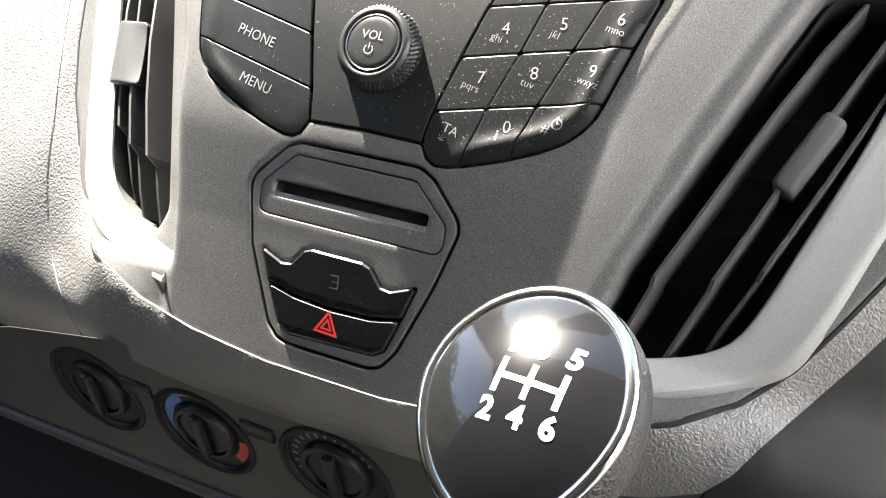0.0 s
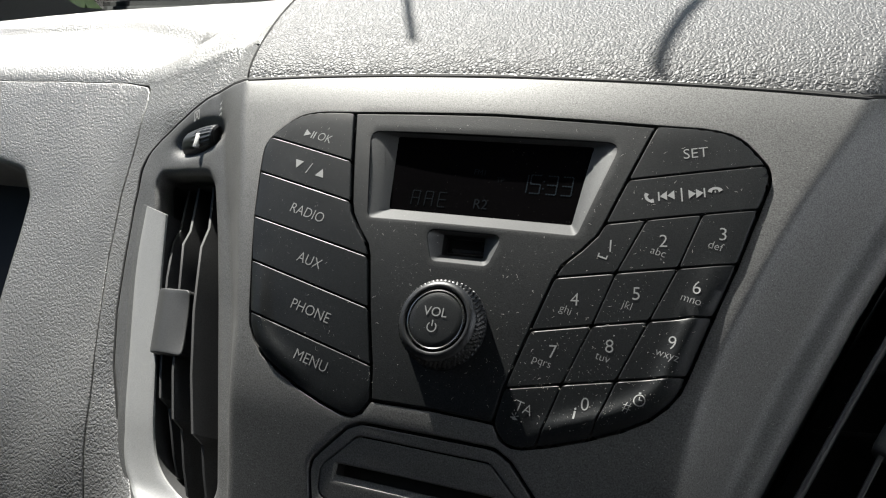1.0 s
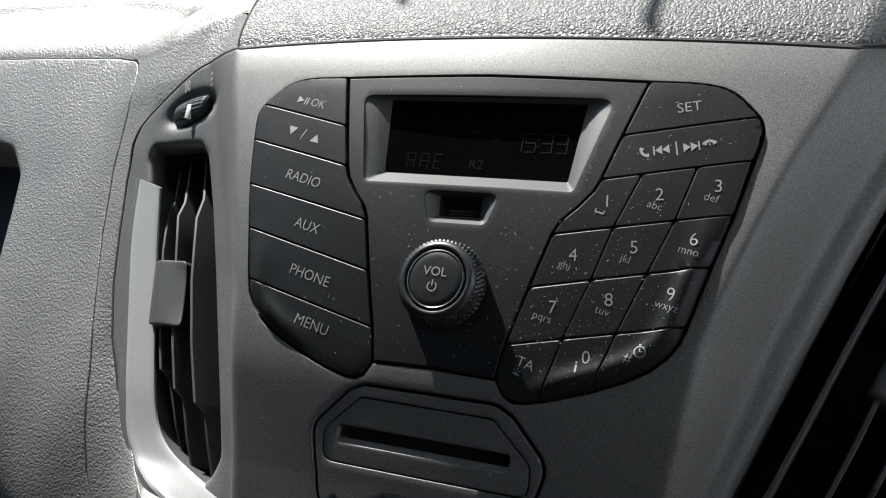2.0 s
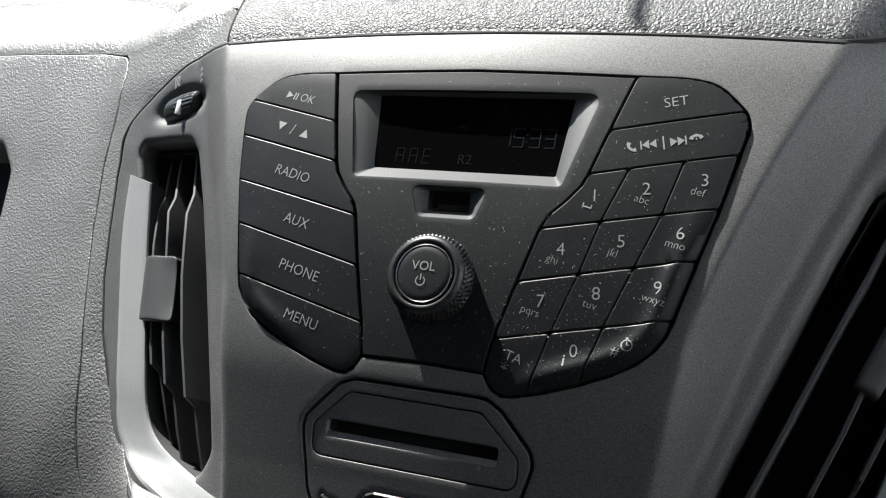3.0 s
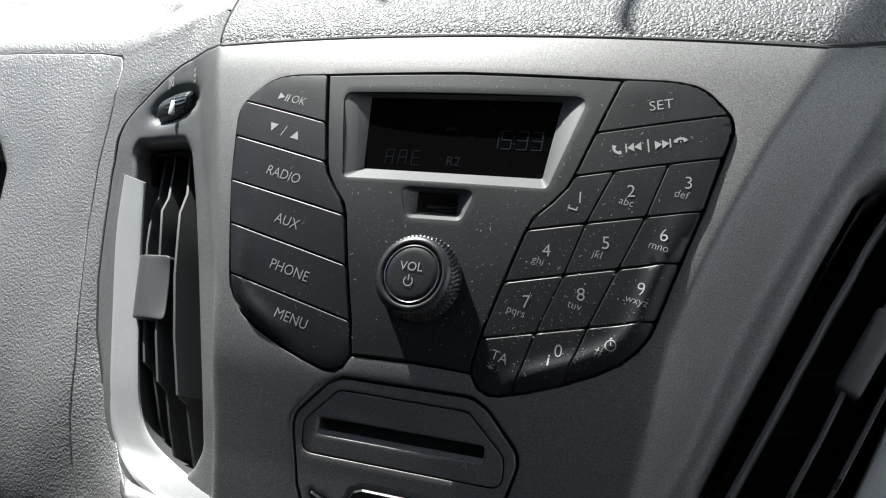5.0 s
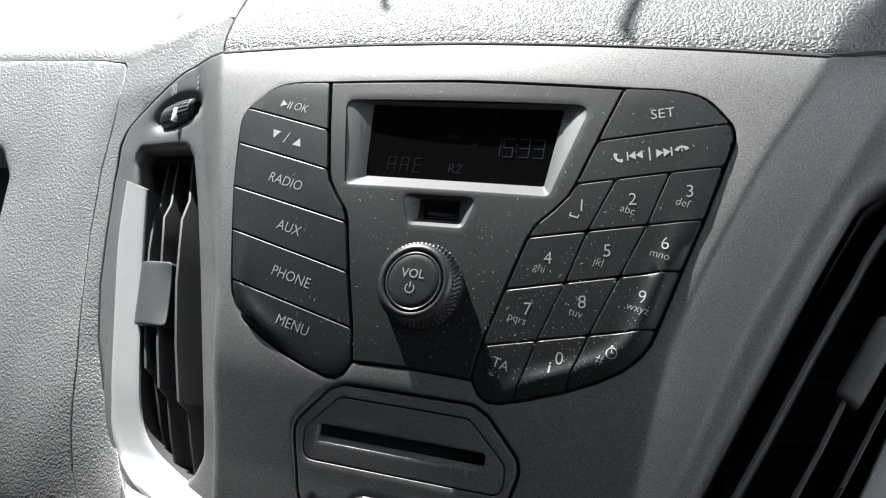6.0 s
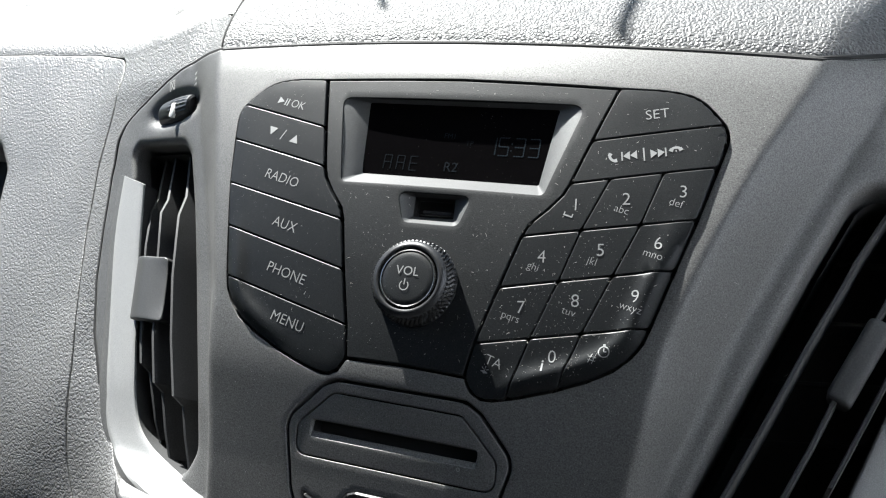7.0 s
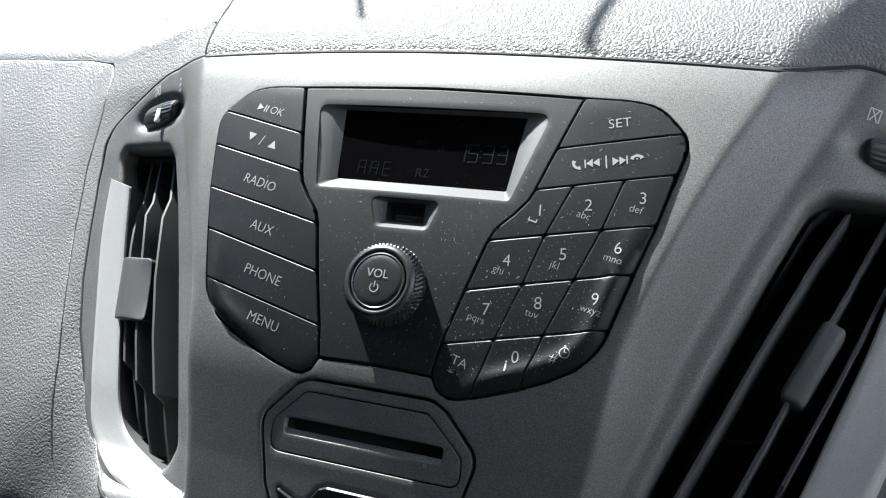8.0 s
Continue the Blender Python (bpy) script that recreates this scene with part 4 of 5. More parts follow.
pad_gap = [(-150 + 12 * k, 0) for k in range(26)]
part("seam", tube([(u, interp(TOP_LINE, u) - 0.8, fascia_w(u, interp(TOP_LINE, u) - 3) - 1.7) for u, _ in pad_gap] + [(166, 120.3, fascia_w(166, 118) - 1.7), (184, 126.3, fascia_w(184, 124) - 1.7)], 1.4, 8), SEAM, dash_pad, "black gap under the pad")

part("side_seam", tube([pad_at(-152, s) + Vector((-0.6, 0, -0.5)) for s in (0, 4, 8, 12, 17, 23, 30, 40, 52, 66, 82, 100, 120)], 0.9, 8), SEAM, dash_pad, "black gap along the side of the pad")

# ---- vinyl round the fascia ----
RING_IN = offset(ccw(OUTLINE), 1.2)
TOP_EDGE = [(150, 140), (166, 148), (186, 147), (205, 144), (230, 140), (255, 137.5), (268, 138.2), (276, 140.5), (287, 143.4), (306, 147), (383, 152), (460, 154), (900, 156)]


EDGE_PTS = np.array(resample(ccw(OUTLINE), 2.0))
EDGE_W = np.array([fascia_w(*p) for p in EDGE_PTS])


def edge_depth(u, v):
    """Depth of the fascia's edge next to a point outside it, softened along the edge."""
    d2 = ((EDGE_PTS - (u, v)) ** 2).sum(1)
    g = np.exp(-(d2 - d2.min()) / (2 * 14.0 * max(8.0, math.sqrt(float(d2.min())))))
    return float((g * EDGE_W).sum() / g.sum())


BULGE = [(-170, -9), (-130, -6), (-110, -4.6), (-90, -3), (-70, -1.2), (-50, 0.8), (-30, 3.2), (-10, 5.2), (10, 6.4), (30, 7), (50, 6.8), (70, 5.6), (90, 3), (110, 0.8), (150, -1)]


def rim_w(u, v):
    """The vinyl's front, flush with the fascia's edge and falling away outside it."""
    a = abs(u)
    edge = fascia_w(min(238, a), max(-146, min(112, v)))
    if v < -30 and u < 180:
        edge += (edge_depth(u, v) - edge) * min(1.0, (-30 - v) / 45) * min(1.0, (180 - u) / 60)
    w = edge - 1.5 + 2.8 * max(0.0, min(1.0, (-50 - v) / 50))
    x = max(0.0, min(1.0, (v + 160) / 240))
    lean = 0.02 + 0.44 * x * x * (3 - 2 * x) if u < 0 else 0.55
    w -= lean * (max(0, min(a, 290) - 236) + 0.4 * max(0, a - 290) * math.exp(-max(0, a - 290) / 400))
    if u > 120 or v < -20:
        d = max(0.0, float(dist_to([(u, v)], RING_IN)[0]) - 1)
        right = 0.6 * d * (1 if v < 100 else 0.3)
        low = max(0.0, -20 - v)
        left = 0.28 * min(d, 30) * min(1.0, low / 110) ** 2 + (0.0006 * low * low + 0.0009 * max(0.0, -90 - v) ** 2) * min(1.0, d / 60)
        k = max(0.0, min(1.0, (u - 120) / 60))
        w -= left + (right + 2.5 - left) * k * k * (3 - 2 * k)
    if u < 0 and v > 119:
        w -= 0.16 * (v - 119) * max(0.0, 1 - (a - 150) / 45)
    if u < -248:
        k = min(1.0, (a - 248) / 50)
        w += k * k * (3 - 2 * k) * interp(BULGE, v)
    w -= 0.12 * max(0.0, v - 112) + 0.012 * max(0.0, -145 - v) ** 2
    return w


def panel_w(u, v):
    """The passenger panel: as the rim at the joint, evened out further along."""
    k = max(0.0, min(1.0, (interp(JOINT, v) - u) / 45))
    if k == 0:
        return rim_w(u, v)
    even = sum(rim_w(u, v + d) * g for d, g in ((-36, 1), (-24, 2), (-12, 3), (0, 3), (12, 3), (24, 2), (36, 1))) / 15
    return rim_w(u, v) * (1 - k) + even * k


TOP_PROF = profile([(3, 55), (3, 48), (4, 41), (5, 35), (7, 29), (10, 24), (16, 19), (24, 15), (40, 11), (70, 8), (110, 5), (140, 3)])
low_line = [(0, -174), (60, -172), (110, -166), (148, -156), (168, -148), (178, -137), (186, -123), (199, -103), (213, -81), (229, -54), (245, -16), (256, 20), (262, 60), (264, 95), (260, 137.7)]
left_line = [(-176, -172), (-190, -152), (-202, -138), (-214, -115), (-221, -92), (-227.5, -62), (-241, -20), (-254, 20), (-262, 60), (-263, 80), (-263.5, 98), (-266, 120), (-268.5, 129), (-272, 136), (-279, 141.5)]
JOINT = sorted((y, x) for x, y in left_line)
RING_LINE = ccw(low_line + [(230, 140), (205, 144), (187, 147), (184, 129), (166, 122), (150, 119), (0, 119.5), (-152, 119), (-158, 141), (-167, 148), (-186, 147), (-205, 144), (-230, 140), (-255, 137.5), (-268, 138.2), (-276, 140.5)] + left_line[::-1] + [(-85, -176)])
rim_sheet = sheet(fillet(RING_LINE, 9, 3), [RING_IN], w=rim_w, step=8, edge=4, rim=0.0, skirt=10, hole_rim=0.45, hole_skirt=8)
solid("dashboard_rim", rim_sheet, LEATHER, "grained dark grey vinyl rim round the centre fascia", "dashboard")

gap_line = resample(offset(ccw(OUTLINE), 2.3), 5)
part("outer_seam", tube([(u, v, fascia_w(max(-238, min(238, u)), v) - 1.7) for u, v in gap_line], 1.5, 8, closed=True), SEAM, fascia, "black gap round the fascia")

KEY_FIELD, DECK_FIELD = offset(RADIO_LINE, -3), offset(CD_LINE, -3)
SLOT_FIELD = [offset(p, 1.5) for p in (SLOT, DISPLAY, USB)]


def in_block(u, v):
    """Inside the radio's middle plate, between the two blocks of keys."""
    return v < 95 and abs(u) < interp([(y, x) for x, y in BLOCK[::-1]], v) - 1


def dust_height(u, v):
    """The surface on which dust settles at a spot, or None over a gap or recess."""
    p = [(u, v)]
    if any(inside(p, f)[0] for f in SLOT_FIELD) or math.dist((u, v), KC) < 20:
        return None
    if inside(p, KEY_FIELD)[0]:
        return plate_w(u, v) if in_block(u, v) else key_w(u, v)
    if inside(p, offset(RADIO_LINE, 3))[0]:
        return None
    if inside(p, PLATE)[0]:
        return plate_deck(u, v)
    if inside(p, DECK_FIELD)[0]:
        return deck_w(u, v) if v > -90 else None
    if inside(p, offset(CD_LINE, 3))[0]:
        return None
    return fascia_w(u, v)


def lint_on(count, spot, size, seed):
    """Short bent fibres and crumbs, each a small ridge lying on the surface."""
    bm = bmesh.new()
    rng = random.Random(seed)
    for _ in range(count):
        u, v = spot(rng)
        if dust_height(u, v) is None:
            continue
        a, n = rng.uniform(0, math.tau), size(rng)
        t = min(0.13, 0.05 + 0.12 * n) if n < 0.35 else 0.055
        bend = rng.uniform(-0.8, 0.8)
        last = None
        for k in (-1, 0, 1):
            x, y = u + n * k * math.cos(a + bend * k), v + n * k * math.sin(a + bend * k)
            h = dust_height(x, y)
            if h is None:
                break
            q = [bm.verts.new((x + o * math.sin(a), y - o * math.cos(a), h + z)) for o, z in ((-t, 0.04), (0, 0.04 + t), (t, 0.04))]
            if last:
                for i in range(2):
                    bm.faces.new((last[i], last[i + 1], q[i + 1], q[i]))
            last = q
    return bm


DUST = material("dust", (0.42, 0.41, 0.39), rough=0.9, spec=0.1)
solid("lint", lint_on(230, lambda r: (r.gauss(30, 60), r.uniform(-44, 92)), lambda r: r.uniform(0.3, 0.9), 5), DUST, "pale dust fibres lying on the radio keys", "dust", kind="stuff")
solid("dust_crumbs", lint_on(2500, lambda r: (r.uniform(-118, 128), r.uniform(-132, 100)), lambda r: 0.05 + 0.13 * r.random() ** 3, 8), DUST, "fine pale dust specks scattered over the radio and fascia", "dust", kind="stuff")
solid("dust_specks", lint_on(520, lambda r: (r.triangular(20, 112, 70), r.triangular(-46, 40, -20)), lambda r: 0.06 + 0.2 * r.random() ** 3, 9), DUST, "coarser pale dust specks on the keypad", "dust", kind="stuff")

# ---- passenger side of the dashboard ----
TRAY = [(-640, 22), (-470, 20), (-340, 16), (-280, 14), (-262, 22), (-240, 50), (-250, 62), (-330, 100), (-420, 132), (-580, 116), (-640, 100)]
FAR_EDGE = [(-640, 118), (-600, 136), (-560, 160), (-510, 180), (-430, 190), (-340, 200), (-250, 240), (-150, 310)]


def top_at(u, s):
    """The top of the dashboard: rolls back from the front's upper edge."""
    v0 = interp(TOP_EDGE, abs(u))
    if s < 0:
        return Vector((u, v0, rim_w(u, v0) + s))
    dv, dw = along(TOP_PROF, s)
    return Vector((u, v0 + dv, rim_w(u, v0) + dw))


def passenger_top(u, q):
    """As above, with the shallow tray, and meeting the pad at its side."""
    s = q * interp(FAR_EDGE, u) if q > 0 else q * 100
    p = top_at(u, s) - Vector((0, 0, 0.6 * max(0.0, u + 162)))
    if s > 0:
        k = max(0.0, min(1.0, (u + 262) / 108))
        k = k * k * (3 - 2 * k) * min(1.0, s / 10)
        p += (pad_at(-147, s + 23) - Vector((0, 0, 1.2)) - top_at(-154, s)) * k
        if inside([(u, s)], TRAY)[0]:
            d = min(1.0, float(dist_to([(u, s)], TRAY)[0]) / 13)
            p += Vector((0, -math.cos(TH), -math.sin(TH))) * 9 * d * d * (3 - 2 * d) * max(0.1, min(1.0, s / 60))
    return p


passenger = thing("passenger_dashboard", (-500, -170, -110), "dark grey grained dashboard on the passenger side with an open tray", "dashboard")
front_panel = fillet(ccw([(x - 2.4, y) for x, y in left_line[:-3]] + [(-270.6, 128), (-274.2, 134.2), (-280.5, 139.2), (-289.5, 142.2), (-308, 145.7), (-383, 150.7), (-460, 152.7), (-640, 153.7), (-640, -192), (-330, -192), (-215, -186)]), 5, 4)
POCKET = fillet(ccw([(-333, -70), (-339, -20), (-350, 36), (-356, 62), (-376, 84), (-415, 92), (-620, 96), (-620, -70)]), [10, 0, 0, 20, 20, 0, 10, 10], 5)
part("front_panel", sheet(front_panel, [POCKET], place=as_map(panel_w), step=10, edge=5, rim=1.0, skirt=8, hole_rim=5, hole_skirt=60, rings=4), SMOOTH, passenger)
part("pocket_back", sheet(offset(POCKET, 4), w=lambda u, v: panel_w(u, v) - 62, step=30, edge=20, rim=0, skirt=0), CAVITY_SHADE, passenger)
top_us = [-640 + 340 * k / 48 for k in range(48)] + [-300 + 146 * k / 44 for k in range(45)]
top_qs = [-0.08, 0, 0.01, 0.02, 0.035, 0.05, 0.07, 0.09] + [0.11 + 0.89 * k / 40 for k in range(41)]
top_ss = [-8, 0, 2, 4, 7, 11, 15, 20, 26, 33] + [40 + 8 * k for k in range(38)] + [360, 400]
part("seam_backing", sheet(ccw([(x + 6, y) for x, y in left_line] + [(-300, 146), (-383, 152), (-640, 156), (-640, 134), (-310, 134), (-290, 126)] + [(x - 10, y) for x, y in left_line[::-1][2:]]), w=lambda u, v: panel_w(u, v) - 5, step=20, edge=8, rim=0, skirt=0), SEAM, passenger)
part("top_panel", grid_skin(top_us, top_qs, passenger_top), LEATHER, passenger)

# ---- driver side ----
driver = thing("driver_dashboard", (300, -150, -100), "dark grey dashboard trim on the driver side", "dashboard")


def driver_at(u, v):
    return Vector((u, v, rim_w(u, v) - 7))


trim = [(166, -164), (170, -148), (176, -138), (184, -124), (197, -104), (211, -82), (227, -55), (243, -17), (254, 20), (260, 60), (262, 146), (420, 150), (520, 60), (480, -60), (300, -160)]
part("trim_panel", sheet(fillet(ccw(trim), 5, 3), place=driver_at, step=12, edge=5, rim=2, skirt=30), TRIM, driver)
part("column_shroud", tube([(225, -215, -60), (300, -190, -40), (420, -160, -20)], [40, 46, 50], 24), LOWER, driver)
part("top_panel", grid_skin([186 + 600 * k / 40 for k in range(41)], top_ss, lambda u, s: top_at(abs(u), s)), SMOOTH, driver)

# ---- heater controls under the overhang ----
climate = thing("heater_panel", (-55, -230, -50), "dark plastic heater control panel with three round dials", "heater controls")
CN = radians(-47)
E_UP, E_OUT = Vector((0, math.cos(CN), -math.sin(CN))), Vector((0, math.sin(CN), math.cos(CN)))
CO = Vector((-95, -204, -92))


def climate_at(x, y, h):
    return CO + Vector((x, 0, 0)) * 1.07 + E_UP * (y * 1.07) + E_OUT * h


DIALS = ((-71, 3), (0, 0), (80, 7))


def circle(x, y, r, n=40):
    return [(x + r * math.cos(math.tau * k / n), y + r * math.sin(math.tau * k / n)) for k in range(n)]


part("panel", sheet(fillet(ccw([(-330, 18), (-150, 22), (-120, 33), (-40, 52), (190, 52), (190, -55), (-330, -55)]), 3), [circle(x, y, 29) for x, y in DIALS], place=lambda x, y: climate_at(x, y, 0), step=10, edge=3, rim=0.3, skirt=0, hole_rim=1.5, hole_skirt=0, down=tuple(-E_OUT)), LOWER, climate)
part("lower_edge", tube([climate_at(-330, -57, 1), climate_at(190, -57, 1)], 4.0, 10), LOWER, climate)
for x, y in DIALS:
    at = lambda a, b, h, x=x, y=y: climate_at(x + a, y + b, h)
    dial = part("dial", lathe([(31.5, 0.3), (30.6, 1.2), (29.2, 1.5), (28.2, 0.8), (27.6, -1.2), (26.5, -2.2), (20, -2.4), (0, -2.4)], 64, at), BLACK, climate)
    part("dial_knob", lathe([(19.5, -2.4), (19.0, 0), (18.4, 1.8), (17, 2.4), (15.5, 2.2), (14.5, 0.5), (0, 0.3)], 48, at), KEY, dial)
    part("grip", box((-3.2, -15.5, 0), (3.2, 15.5, 6.0), 1.8, place=at), KEY, dial)
    if x == 0:
        part("cold_band", flat_shape(bands(20.4, 25.6, 120, 205, 14), lambda a, b: at(a, b, -2.0)), BLUE, dial)
        part("hot_band", flat_shape(bands(20.4, 25.6, -45, 0, 12), lambda a, b: at(a, b, -2.0)), RED, dial)
        part("scale_band", flat_shape(bands(24, 26, 80, 128, 10), lambda a, b: at(a, b, -2.0)), PRINT, dial)
    if x > 0:
        for k in range(14):
            part("tick", flat_shape(bands(22, 25, 30 + k * 13, 34 + k * 13, 1), lambda a, b: at(a, b, -2.0)), PRINT, dial)
for x, y in ((-38, 19), (38, 19)):
    part("push_button", box((x - 10, y - 5, -1), (x + 10, y + 5, 2.0), 1.4, place=climate_at), KEY, climate)
# Dark sheet added where the open footwell lies in shade; no real panel.
under = solid("footwell_shade", sheet([(-860, -420), (300, -420), (300, -215), (-860, -215)], place=lambda u, v: Vector((u, v, -230 - (v + 215) * 0.2)), step=30, edge=30, rim=0, skirt=0), FOOTWELL_DARK, "added near-black sheet standing in for the deep shade of the footwell", "dashboard panel")

# ---- gear knob ----
GK = Vector((131.5, -121, 116))
G_OUT = Vector((-0.17, 0.30, 0.93)).normalized()
G_UP = Vector((0.0, 1.0, 0.0))
G_UP = (G_UP - G_OUT * G_UP.dot(G_OUT)).normalized()
G_X = G_UP.cross(G_OUT)
lever = thing("gear_knob", tuple(GK - G_UP * 60), "gloss black gear knob with chrome ring and grained sides", "gear knob")


def gear_at(x, y, z):
    return GK + (G_X * x + G_UP * y + G_OUT * z) * 1.06


face_line = [(29.0 * 0.88 * math.sin(a) * (1 - 0.12 * (math.cos(a) < 0) * -math.cos(a)), 32 * 0.92 * math.cos(a)) for a in (math.tau * k / 48 for k in range(48))]


def dome(x, y):
    return 12 - 0.010 * x * x - 0.0115 * y * y


part("body", lathe([(0, -24), (10, -23.5), (20, -20), (26, -14), (28.6, -7), (28.6, -2), (27.6, 1.5), (26.6, 3.2)], 64, lambda x, y, h: gear_at(x, y * 1.15, h + (dome(x, y * 1.12) - 4.2) * max(0.0, min(1.0, (h + 10) / 13)))), GRIP, lever, "grained black sides")
part("chrome_ring", tube([gear_at(x * 1.03, y * 1.03, dome(x, y) - 1.0) for x, y in face_line], 2.0, 10, closed=True), CHROME, lever, "chrome ring")
face = part("face", sheet(face_line, place=lambda x, y: gear_at(x, y, dome(x, y)), step=4, edge=3, rim=0, skirt=0), GLOSS, lever, "gloss black face with a white shift pattern")
on_face = lambda x, y: gear_at(x, y, dome(x, y) + 0.15)


def strip(x0, y0, x1, y1, t=0.75):
    d = Vector((x1 - x0, y1 - y0)).normalized()
    n = Vector((-d.y, d.x)) * t
    return [(x0 + n.x, y0 + n.y), (x0 - n.x, y0 - n.y), (x1 - n.x, y1 - n.y), (x1 + n.x, y1 + n.y)]


GX, GY = 3.6, 3.0
bars = [strip(GX - 8 + 2 * k, GY, GX - 6 + 2 * k, GY) for k in range(8)] + [strip(GX + x, GY - 4.5 + 3 * k, GX + x, GY - 1.5 + 3 * k) for x in (-8, 0, 8) for k in range(3)]
part("shift_pattern", flat_shape(bars, on_face), WHITE, face)
for text, x, y in (("1", -8, 8.8), ("3", 0, 8.8), ("5", 8, 8.8), ("2", -8, -9), ("4", 0, -9), ("6", 8, -9)):
    part("digit", lettering(text, 7.6, lambda a, b, x=x, y=y: on_face(GX + x + a, GY + y + b), bold=0.3), WHITE, face)
part("lever_shaft", tube([tuple(GK - G_UP * 30 - G_OUT * 6), tuple(GK - G_UP * 140 - G_OUT * 20), tuple(GK + Vector((0, -556, -362)))], [12, 16, 22], 24), RUBBER, lever)


# ---- the cab round it, in metres ----
def shell(name, quads, mat, label, category, thick=0.02, kind="structure"):
    bm = bmesh.new()
    for q in quads:
        vs = [Vector(p) for p in q]
        n = (vs[1] - vs[0]).cross(vs[2] - vs[0]).normalized() * thick
        a, b = [bm.verts.new(p) for p in vs], [bm.verts.new(p + n) for p in vs]
        bm.faces.new(a[::-1])
        bm.faces.new(b)
        for i in range(len(vs)):
            k = (i + 1) % len(vs)
            bm.faces.new((a[i], a[k], b[k], b[i]))
    bmesh.ops.recalc_face_normals(bm, faces=bm.faces)
    me = bpy.data.meshes.new(name)
    bm.to_mesh(me)
    bm.free()
    me.materials.append(mat)
    return tagged(new(name, me), label, category, kind=kind)


HX, FRONT_Y, BACK_Y, ROOF_Z = 0.92, 0.78, -1.15, 1.95
SCREEN_TOP_Y, PILLAR_Y = -0.10, -0.72
shell("cab_floor", [[(-HX, BACK_Y, 0.3), (HX, BACK_Y, 0.3), (HX, FRONT_Y, 0.3), (-HX, FRONT_Y, 0.3)]], CABIN, "dark cab floor", "floor")
shell("cab_roof", [[(-HX, BACK_Y, ROOF_Z), (HX, BACK_Y, ROOF_Z), (HX, SCREEN_TOP_Y, ROOF_Z), (-HX, SCREEN_TOP_Y, ROOF_Z)]], CLOTH, "pale cloth roof lining", "roof")
shell("bulkhead", [[(-HX, BACK_Y, 0.3), (HX, BACK_Y, 0.3), (HX, BACK_Y, ROOF_Z), (-HX, BACK_Y, ROOF_Z)]], CABIN, "grey bulkhead behind the seats", "bulkhead")
shell("scuttle", [[(-HX, FRONT_Y, 0.3), (HX, FRONT_Y, 0.3), (HX, FRONT_Y, 1.10), (-HX, FRONT_Y, 1.10)]], CABIN, "dark scuttle below the windscreen", "scuttle")
for sx, nm in ((-1, "cab_door_1"), (1, "cab_door_2")):
    x = sx * HX
    # Right door: higher sill blocks low light, paler lining bounces some back.
    shell(nm, [[(x, BACK_Y, 0.3), (x, FRONT_Y, 0.3), (x, FRONT_Y, 1.13 if sx > 0 else 0.92), (x, BACK_Y, 1.13 if sx > 0 else 0.92)], [(x, BACK_Y, 1.12 if sx > 0 else 0.92), (x, PILLAR_Y, 1.12 if sx > 0 else 0.92), (x, PILLAR_Y, ROOF_Z), (x, BACK_Y, ROOF_Z)],
               [(x, PILLAR_Y, 1.89), (x, SCREEN_TOP_Y, 1.89), (x, SCREEN_TOP_Y, ROOF_Z), (x, PILLAR_Y, ROOF_Z)],
               [(x, FRONT_Y - 0.02, 1.12), (x, FRONT_Y + 0.02, 1.12), (x, SCREEN_TOP_Y + 0.05, ROOF_Z), (x, SCREEN_TOP_Y - 0.10, ROOF_Z)]], BOUNCE_CARD if sx > 0 else CABIN, "grey cab door with an open window line", "door")
screen_glass = shell("windscreen", [[(-HX, FRONT_Y, 1.10), (HX, FRONT_Y, 1.10), (HX, SCREEN_TOP_Y, ROOF_Z), (-HX, SCREEN_TOP_Y, ROOF_Z)]], GLASS, "clear raked windscreen", "windscreen", thick=0.005)
screen_glass.visible_shadow = False


def bar(name, a, b, r, mat, label, category):
    bm = tube([Vector(a), Vector(b)], r, 10)
    me = bpy.data.meshes.new(name)
    bm.to_mesh(me)
    bm.free()
    me.materials.append(mat)
    return tagged(new(name, me), label, category)


# Unseen rods placed towards the sun so narrow shadows fall on the pad.
bar("shadow_rod", (-0.247, 0.258, 1.627), (-0.113, 0.372, 1.510), 0.0028, SEAM, "unseen thin black rod added to cast a narrow shadow on the pad", "wiper")
bar("shadow_rod", (-0.361, 0.268, 1.617), (-0.356, 0.351, 1.535), 0.0022, SEAM, "unseen thin black rod added to cast a narrow shadow on the pad", "wiper")


def on_screen(x, y, back=0.05):
    z = 1.10 + (FRONT_Y - y) * (ROOF_Z - 1.10) / (FRONT_Y - SCREEN_TOP_Y)
    return tuple(Vector((x, y, z)) - SUN * back)


# Unseen caster, outlined to throw the dark edge across the pad's right end.
shell("mirror_shadow_caster", [[on_screen(x + 0.006, y + 0.022) for x, y in ((-0.172, 0.2), (-0.160, 0.2335), (-0.111, 0.260), (-0.06, 0.286), (0.02, 0.300), (0.10, 0.295), (0.12, 0.23), (0.10, 0.17), (-0.16, 0.17))]], SEAM, "unseen black plate, taken for a rear-view mirror, added to shade the pad", "mirror", thick=0.025, kind="")
shell("pillar_trim", [[(-0.875, 0.45, 1.03), (-0.875, 0.75, 1.03), (-0.875, 0.715, 1.105), (-0.875, 0.670, 1.109), (-0.875, 0.647, 1.121), (-0.875, 0.637, 1.15), (-0.875, 0.630, 1.24), (-0.875, 0.45, 1.24)]], LOWER, "dark plastic trim at the foot of the windscreen pillar", "pillar trim", thick=0.012)
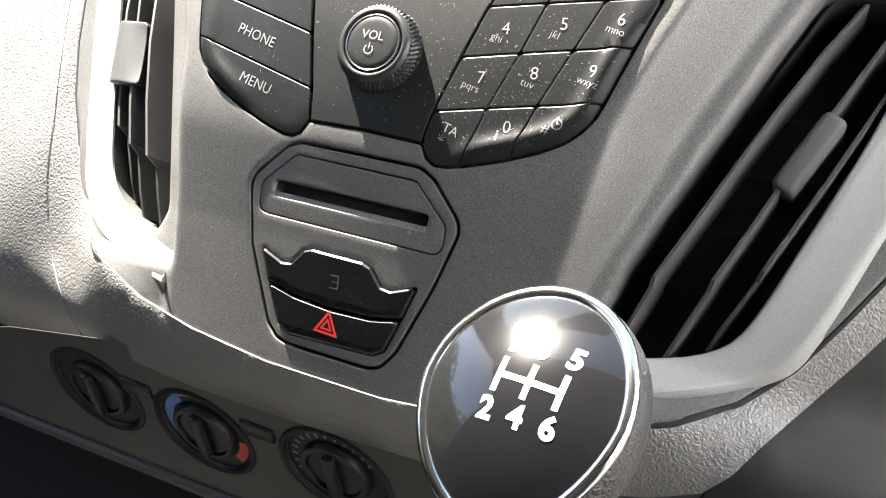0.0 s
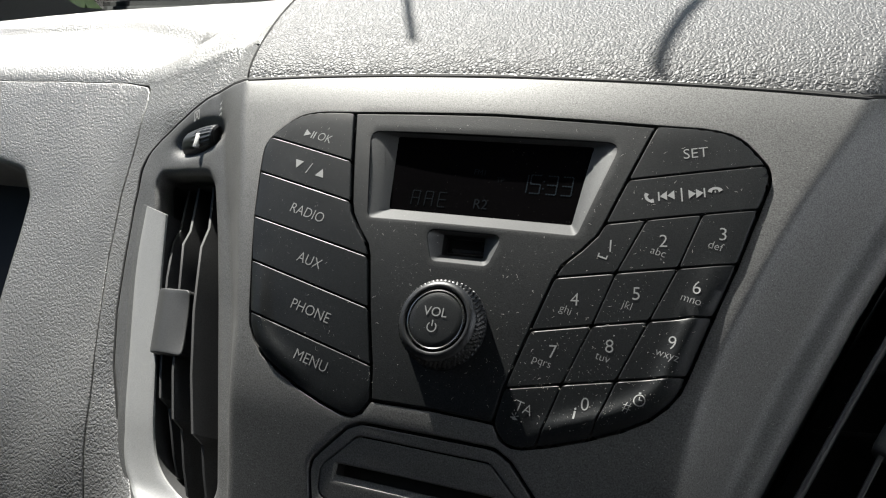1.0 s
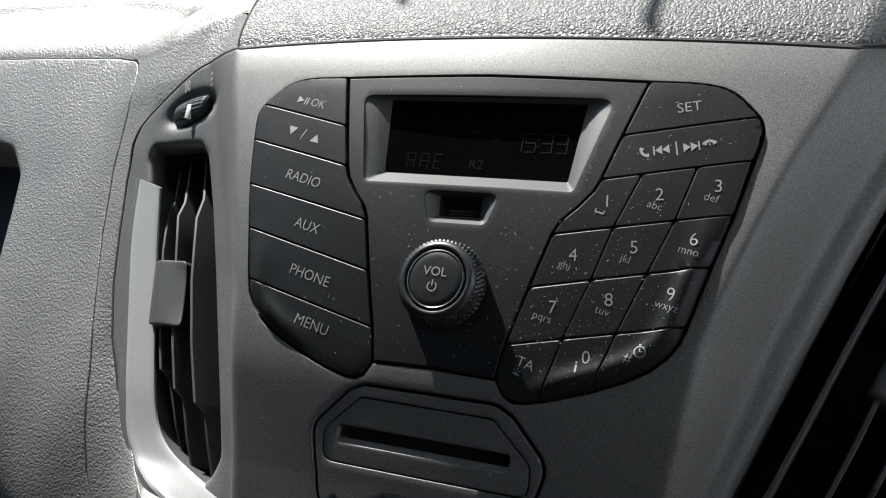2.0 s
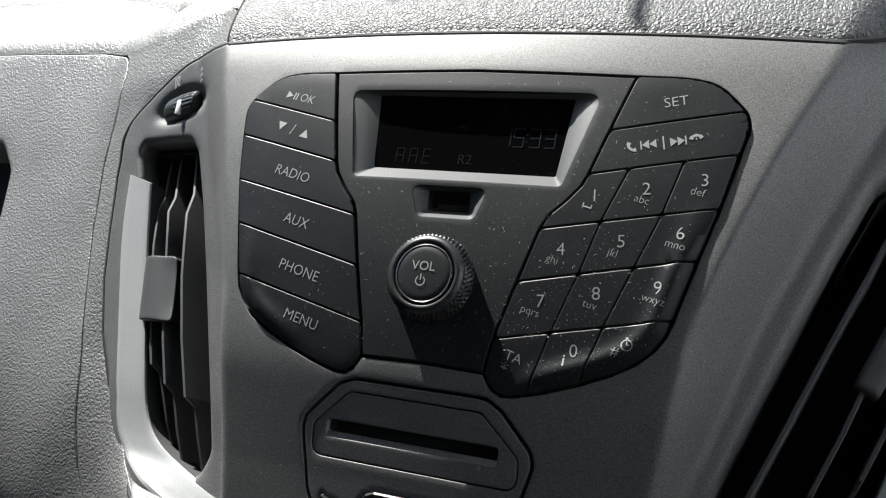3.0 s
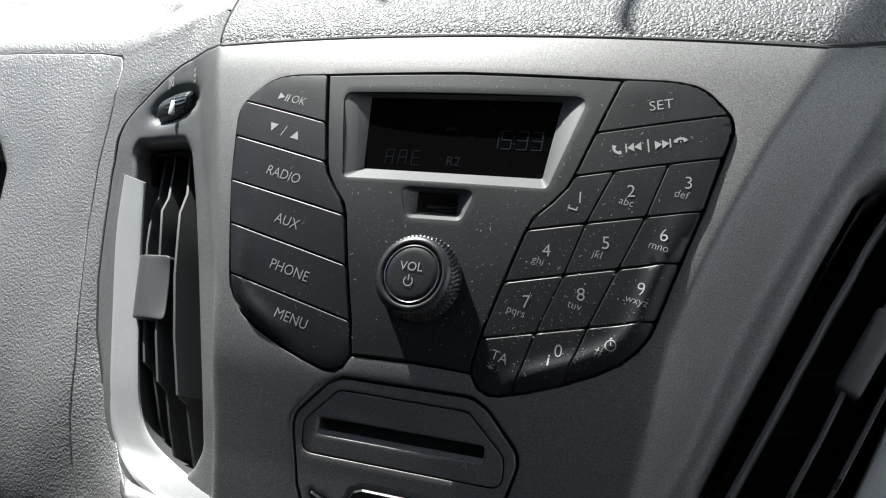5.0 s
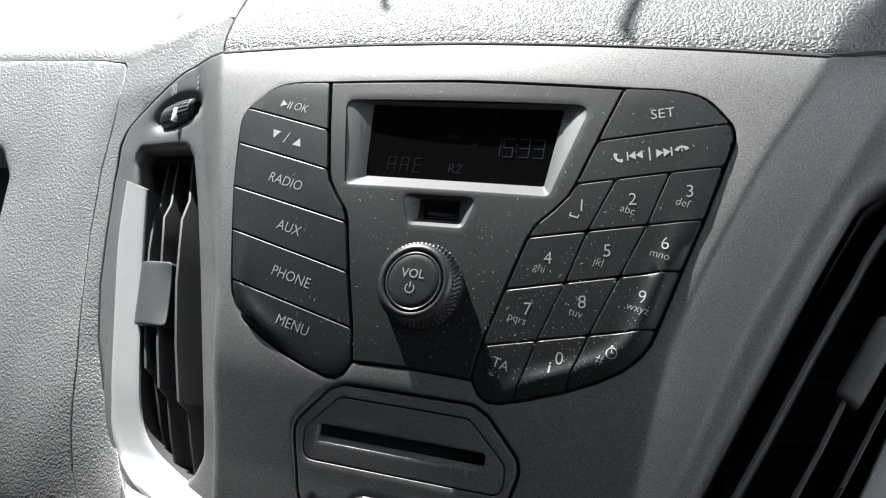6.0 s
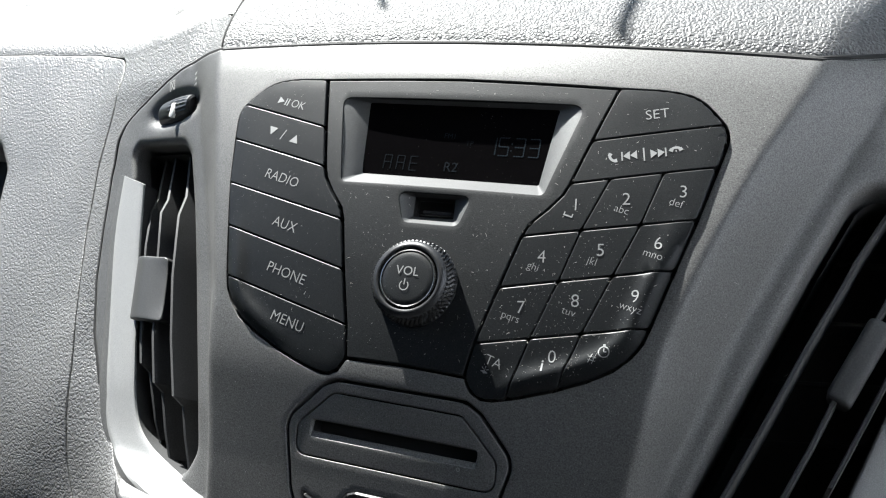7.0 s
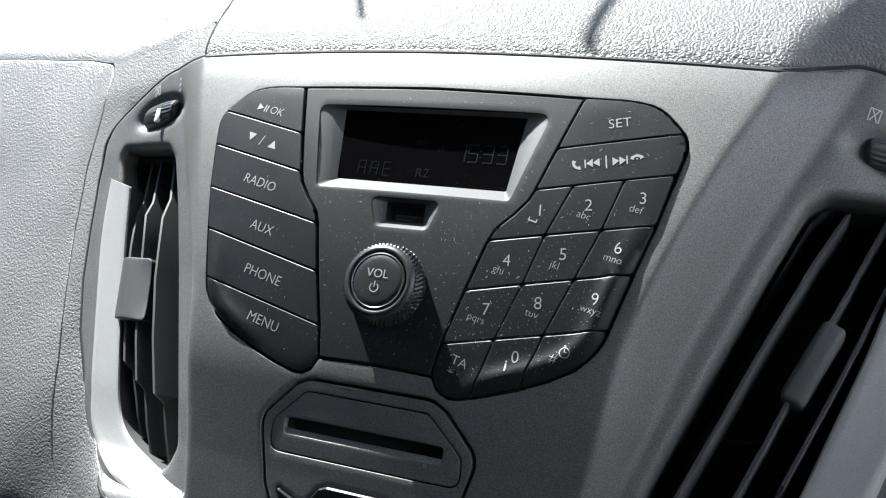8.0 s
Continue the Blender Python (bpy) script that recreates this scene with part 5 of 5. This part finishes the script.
# Unseen reflector: a sunlit pale wall bouncing light onto the fascia's right side.
shell("bounce_wall", [[(5.0, -20, -0.5), (5.0, 20, -0.5), (5.0, 20, 5.0), (5.0, -20, 5.0)]], BOUNCE_PALE, "unseen pale bluish wall added to bounce light through the right window", "wall", thick=0.2)
# Added pale ground, out of view, that reflects sunlight towards the cab.
shell("yard", [[(-12, -60, -0.5), (60, -60, -0.5), (60, 60, -0.5), (-12, 60, -0.5)]], BOUNCE_GROUND, "unseen pale concrete ground added to bounce light up into the cab", "ground", thick=0.05)
shell("ground", [[(-400, -400, -0.6), (400, -400, -0.6), (400, 400, -0.6), (-400, 400, -0.6)]], GRASS, "green grass field outside", "ground", thick=0.05)

# clipped hedge along the yard, beyond the passenger window, added also to block sky
hedge = bmesh.new()
rng = random.Random(11)
HEDGE_X, HEDGE_TOP = -5.0, 2.6
for _ in range(5200):
    y = rng.uniform(-16, 22)
    top = HEDGE_TOP + 0.18 * math.sin(y * 1.7) + 0.1 * math.sin(y * 4.3)
    if rng.random() < 0.75:
        c = Vector((HEDGE_X + rng.uniform(-0.12, 0.1), y, rng.uniform(-0.6, top)))
    else:
        c = Vector((HEDGE_X - rng.uniform(0, 0.8), y, top + rng.uniform(-0.12, 0.1)))
    a = Vector((rng.gauss(0, 1), rng.gauss(0, 1), rng.gauss(0, 1))).normalized() * rng.uniform(0.09, 0.2)
    b = a.cross(Vector((rng.gauss(0, 1), rng.gauss(0, 1), rng.gauss(0, 1)))).normalized() * rng.uniform(0.05, 0.11)
    hedge.faces.new([hedge.verts.new(c + p) for p in (-a, b * 0.8, a, -b * 0.8)])
core = [(HEDGE_X - 0.05, -0.6), (HEDGE_X - 0.05, HEDGE_TOP - 0.15), (HEDGE_X - 0.8, HEDGE_TOP - 0.15), (HEDGE_X - 0.8, -0.6)]
ends = [[hedge.verts.new((x, y, z)) for x, z in core] for y in (-16, 22)]
for i in range(4):
    k = (i + 1) % 4
    hedge.faces.new((ends[0][i], ends[0][k], ends[1][k], ends[1][i]))
hedge_mesh = bpy.data.meshes.new("hedge")
hedge.to_mesh(hedge_mesh)
hedge.free()
hedge_mesh.materials.append(material("hedge_leaf", (0.045, 0.075, 0.018), rough=0.6, mottle=0.5))
tagged(new("hedge", hedge_mesh), "dense green hedge along the edge of the yard", "hedge", kind="stuff")
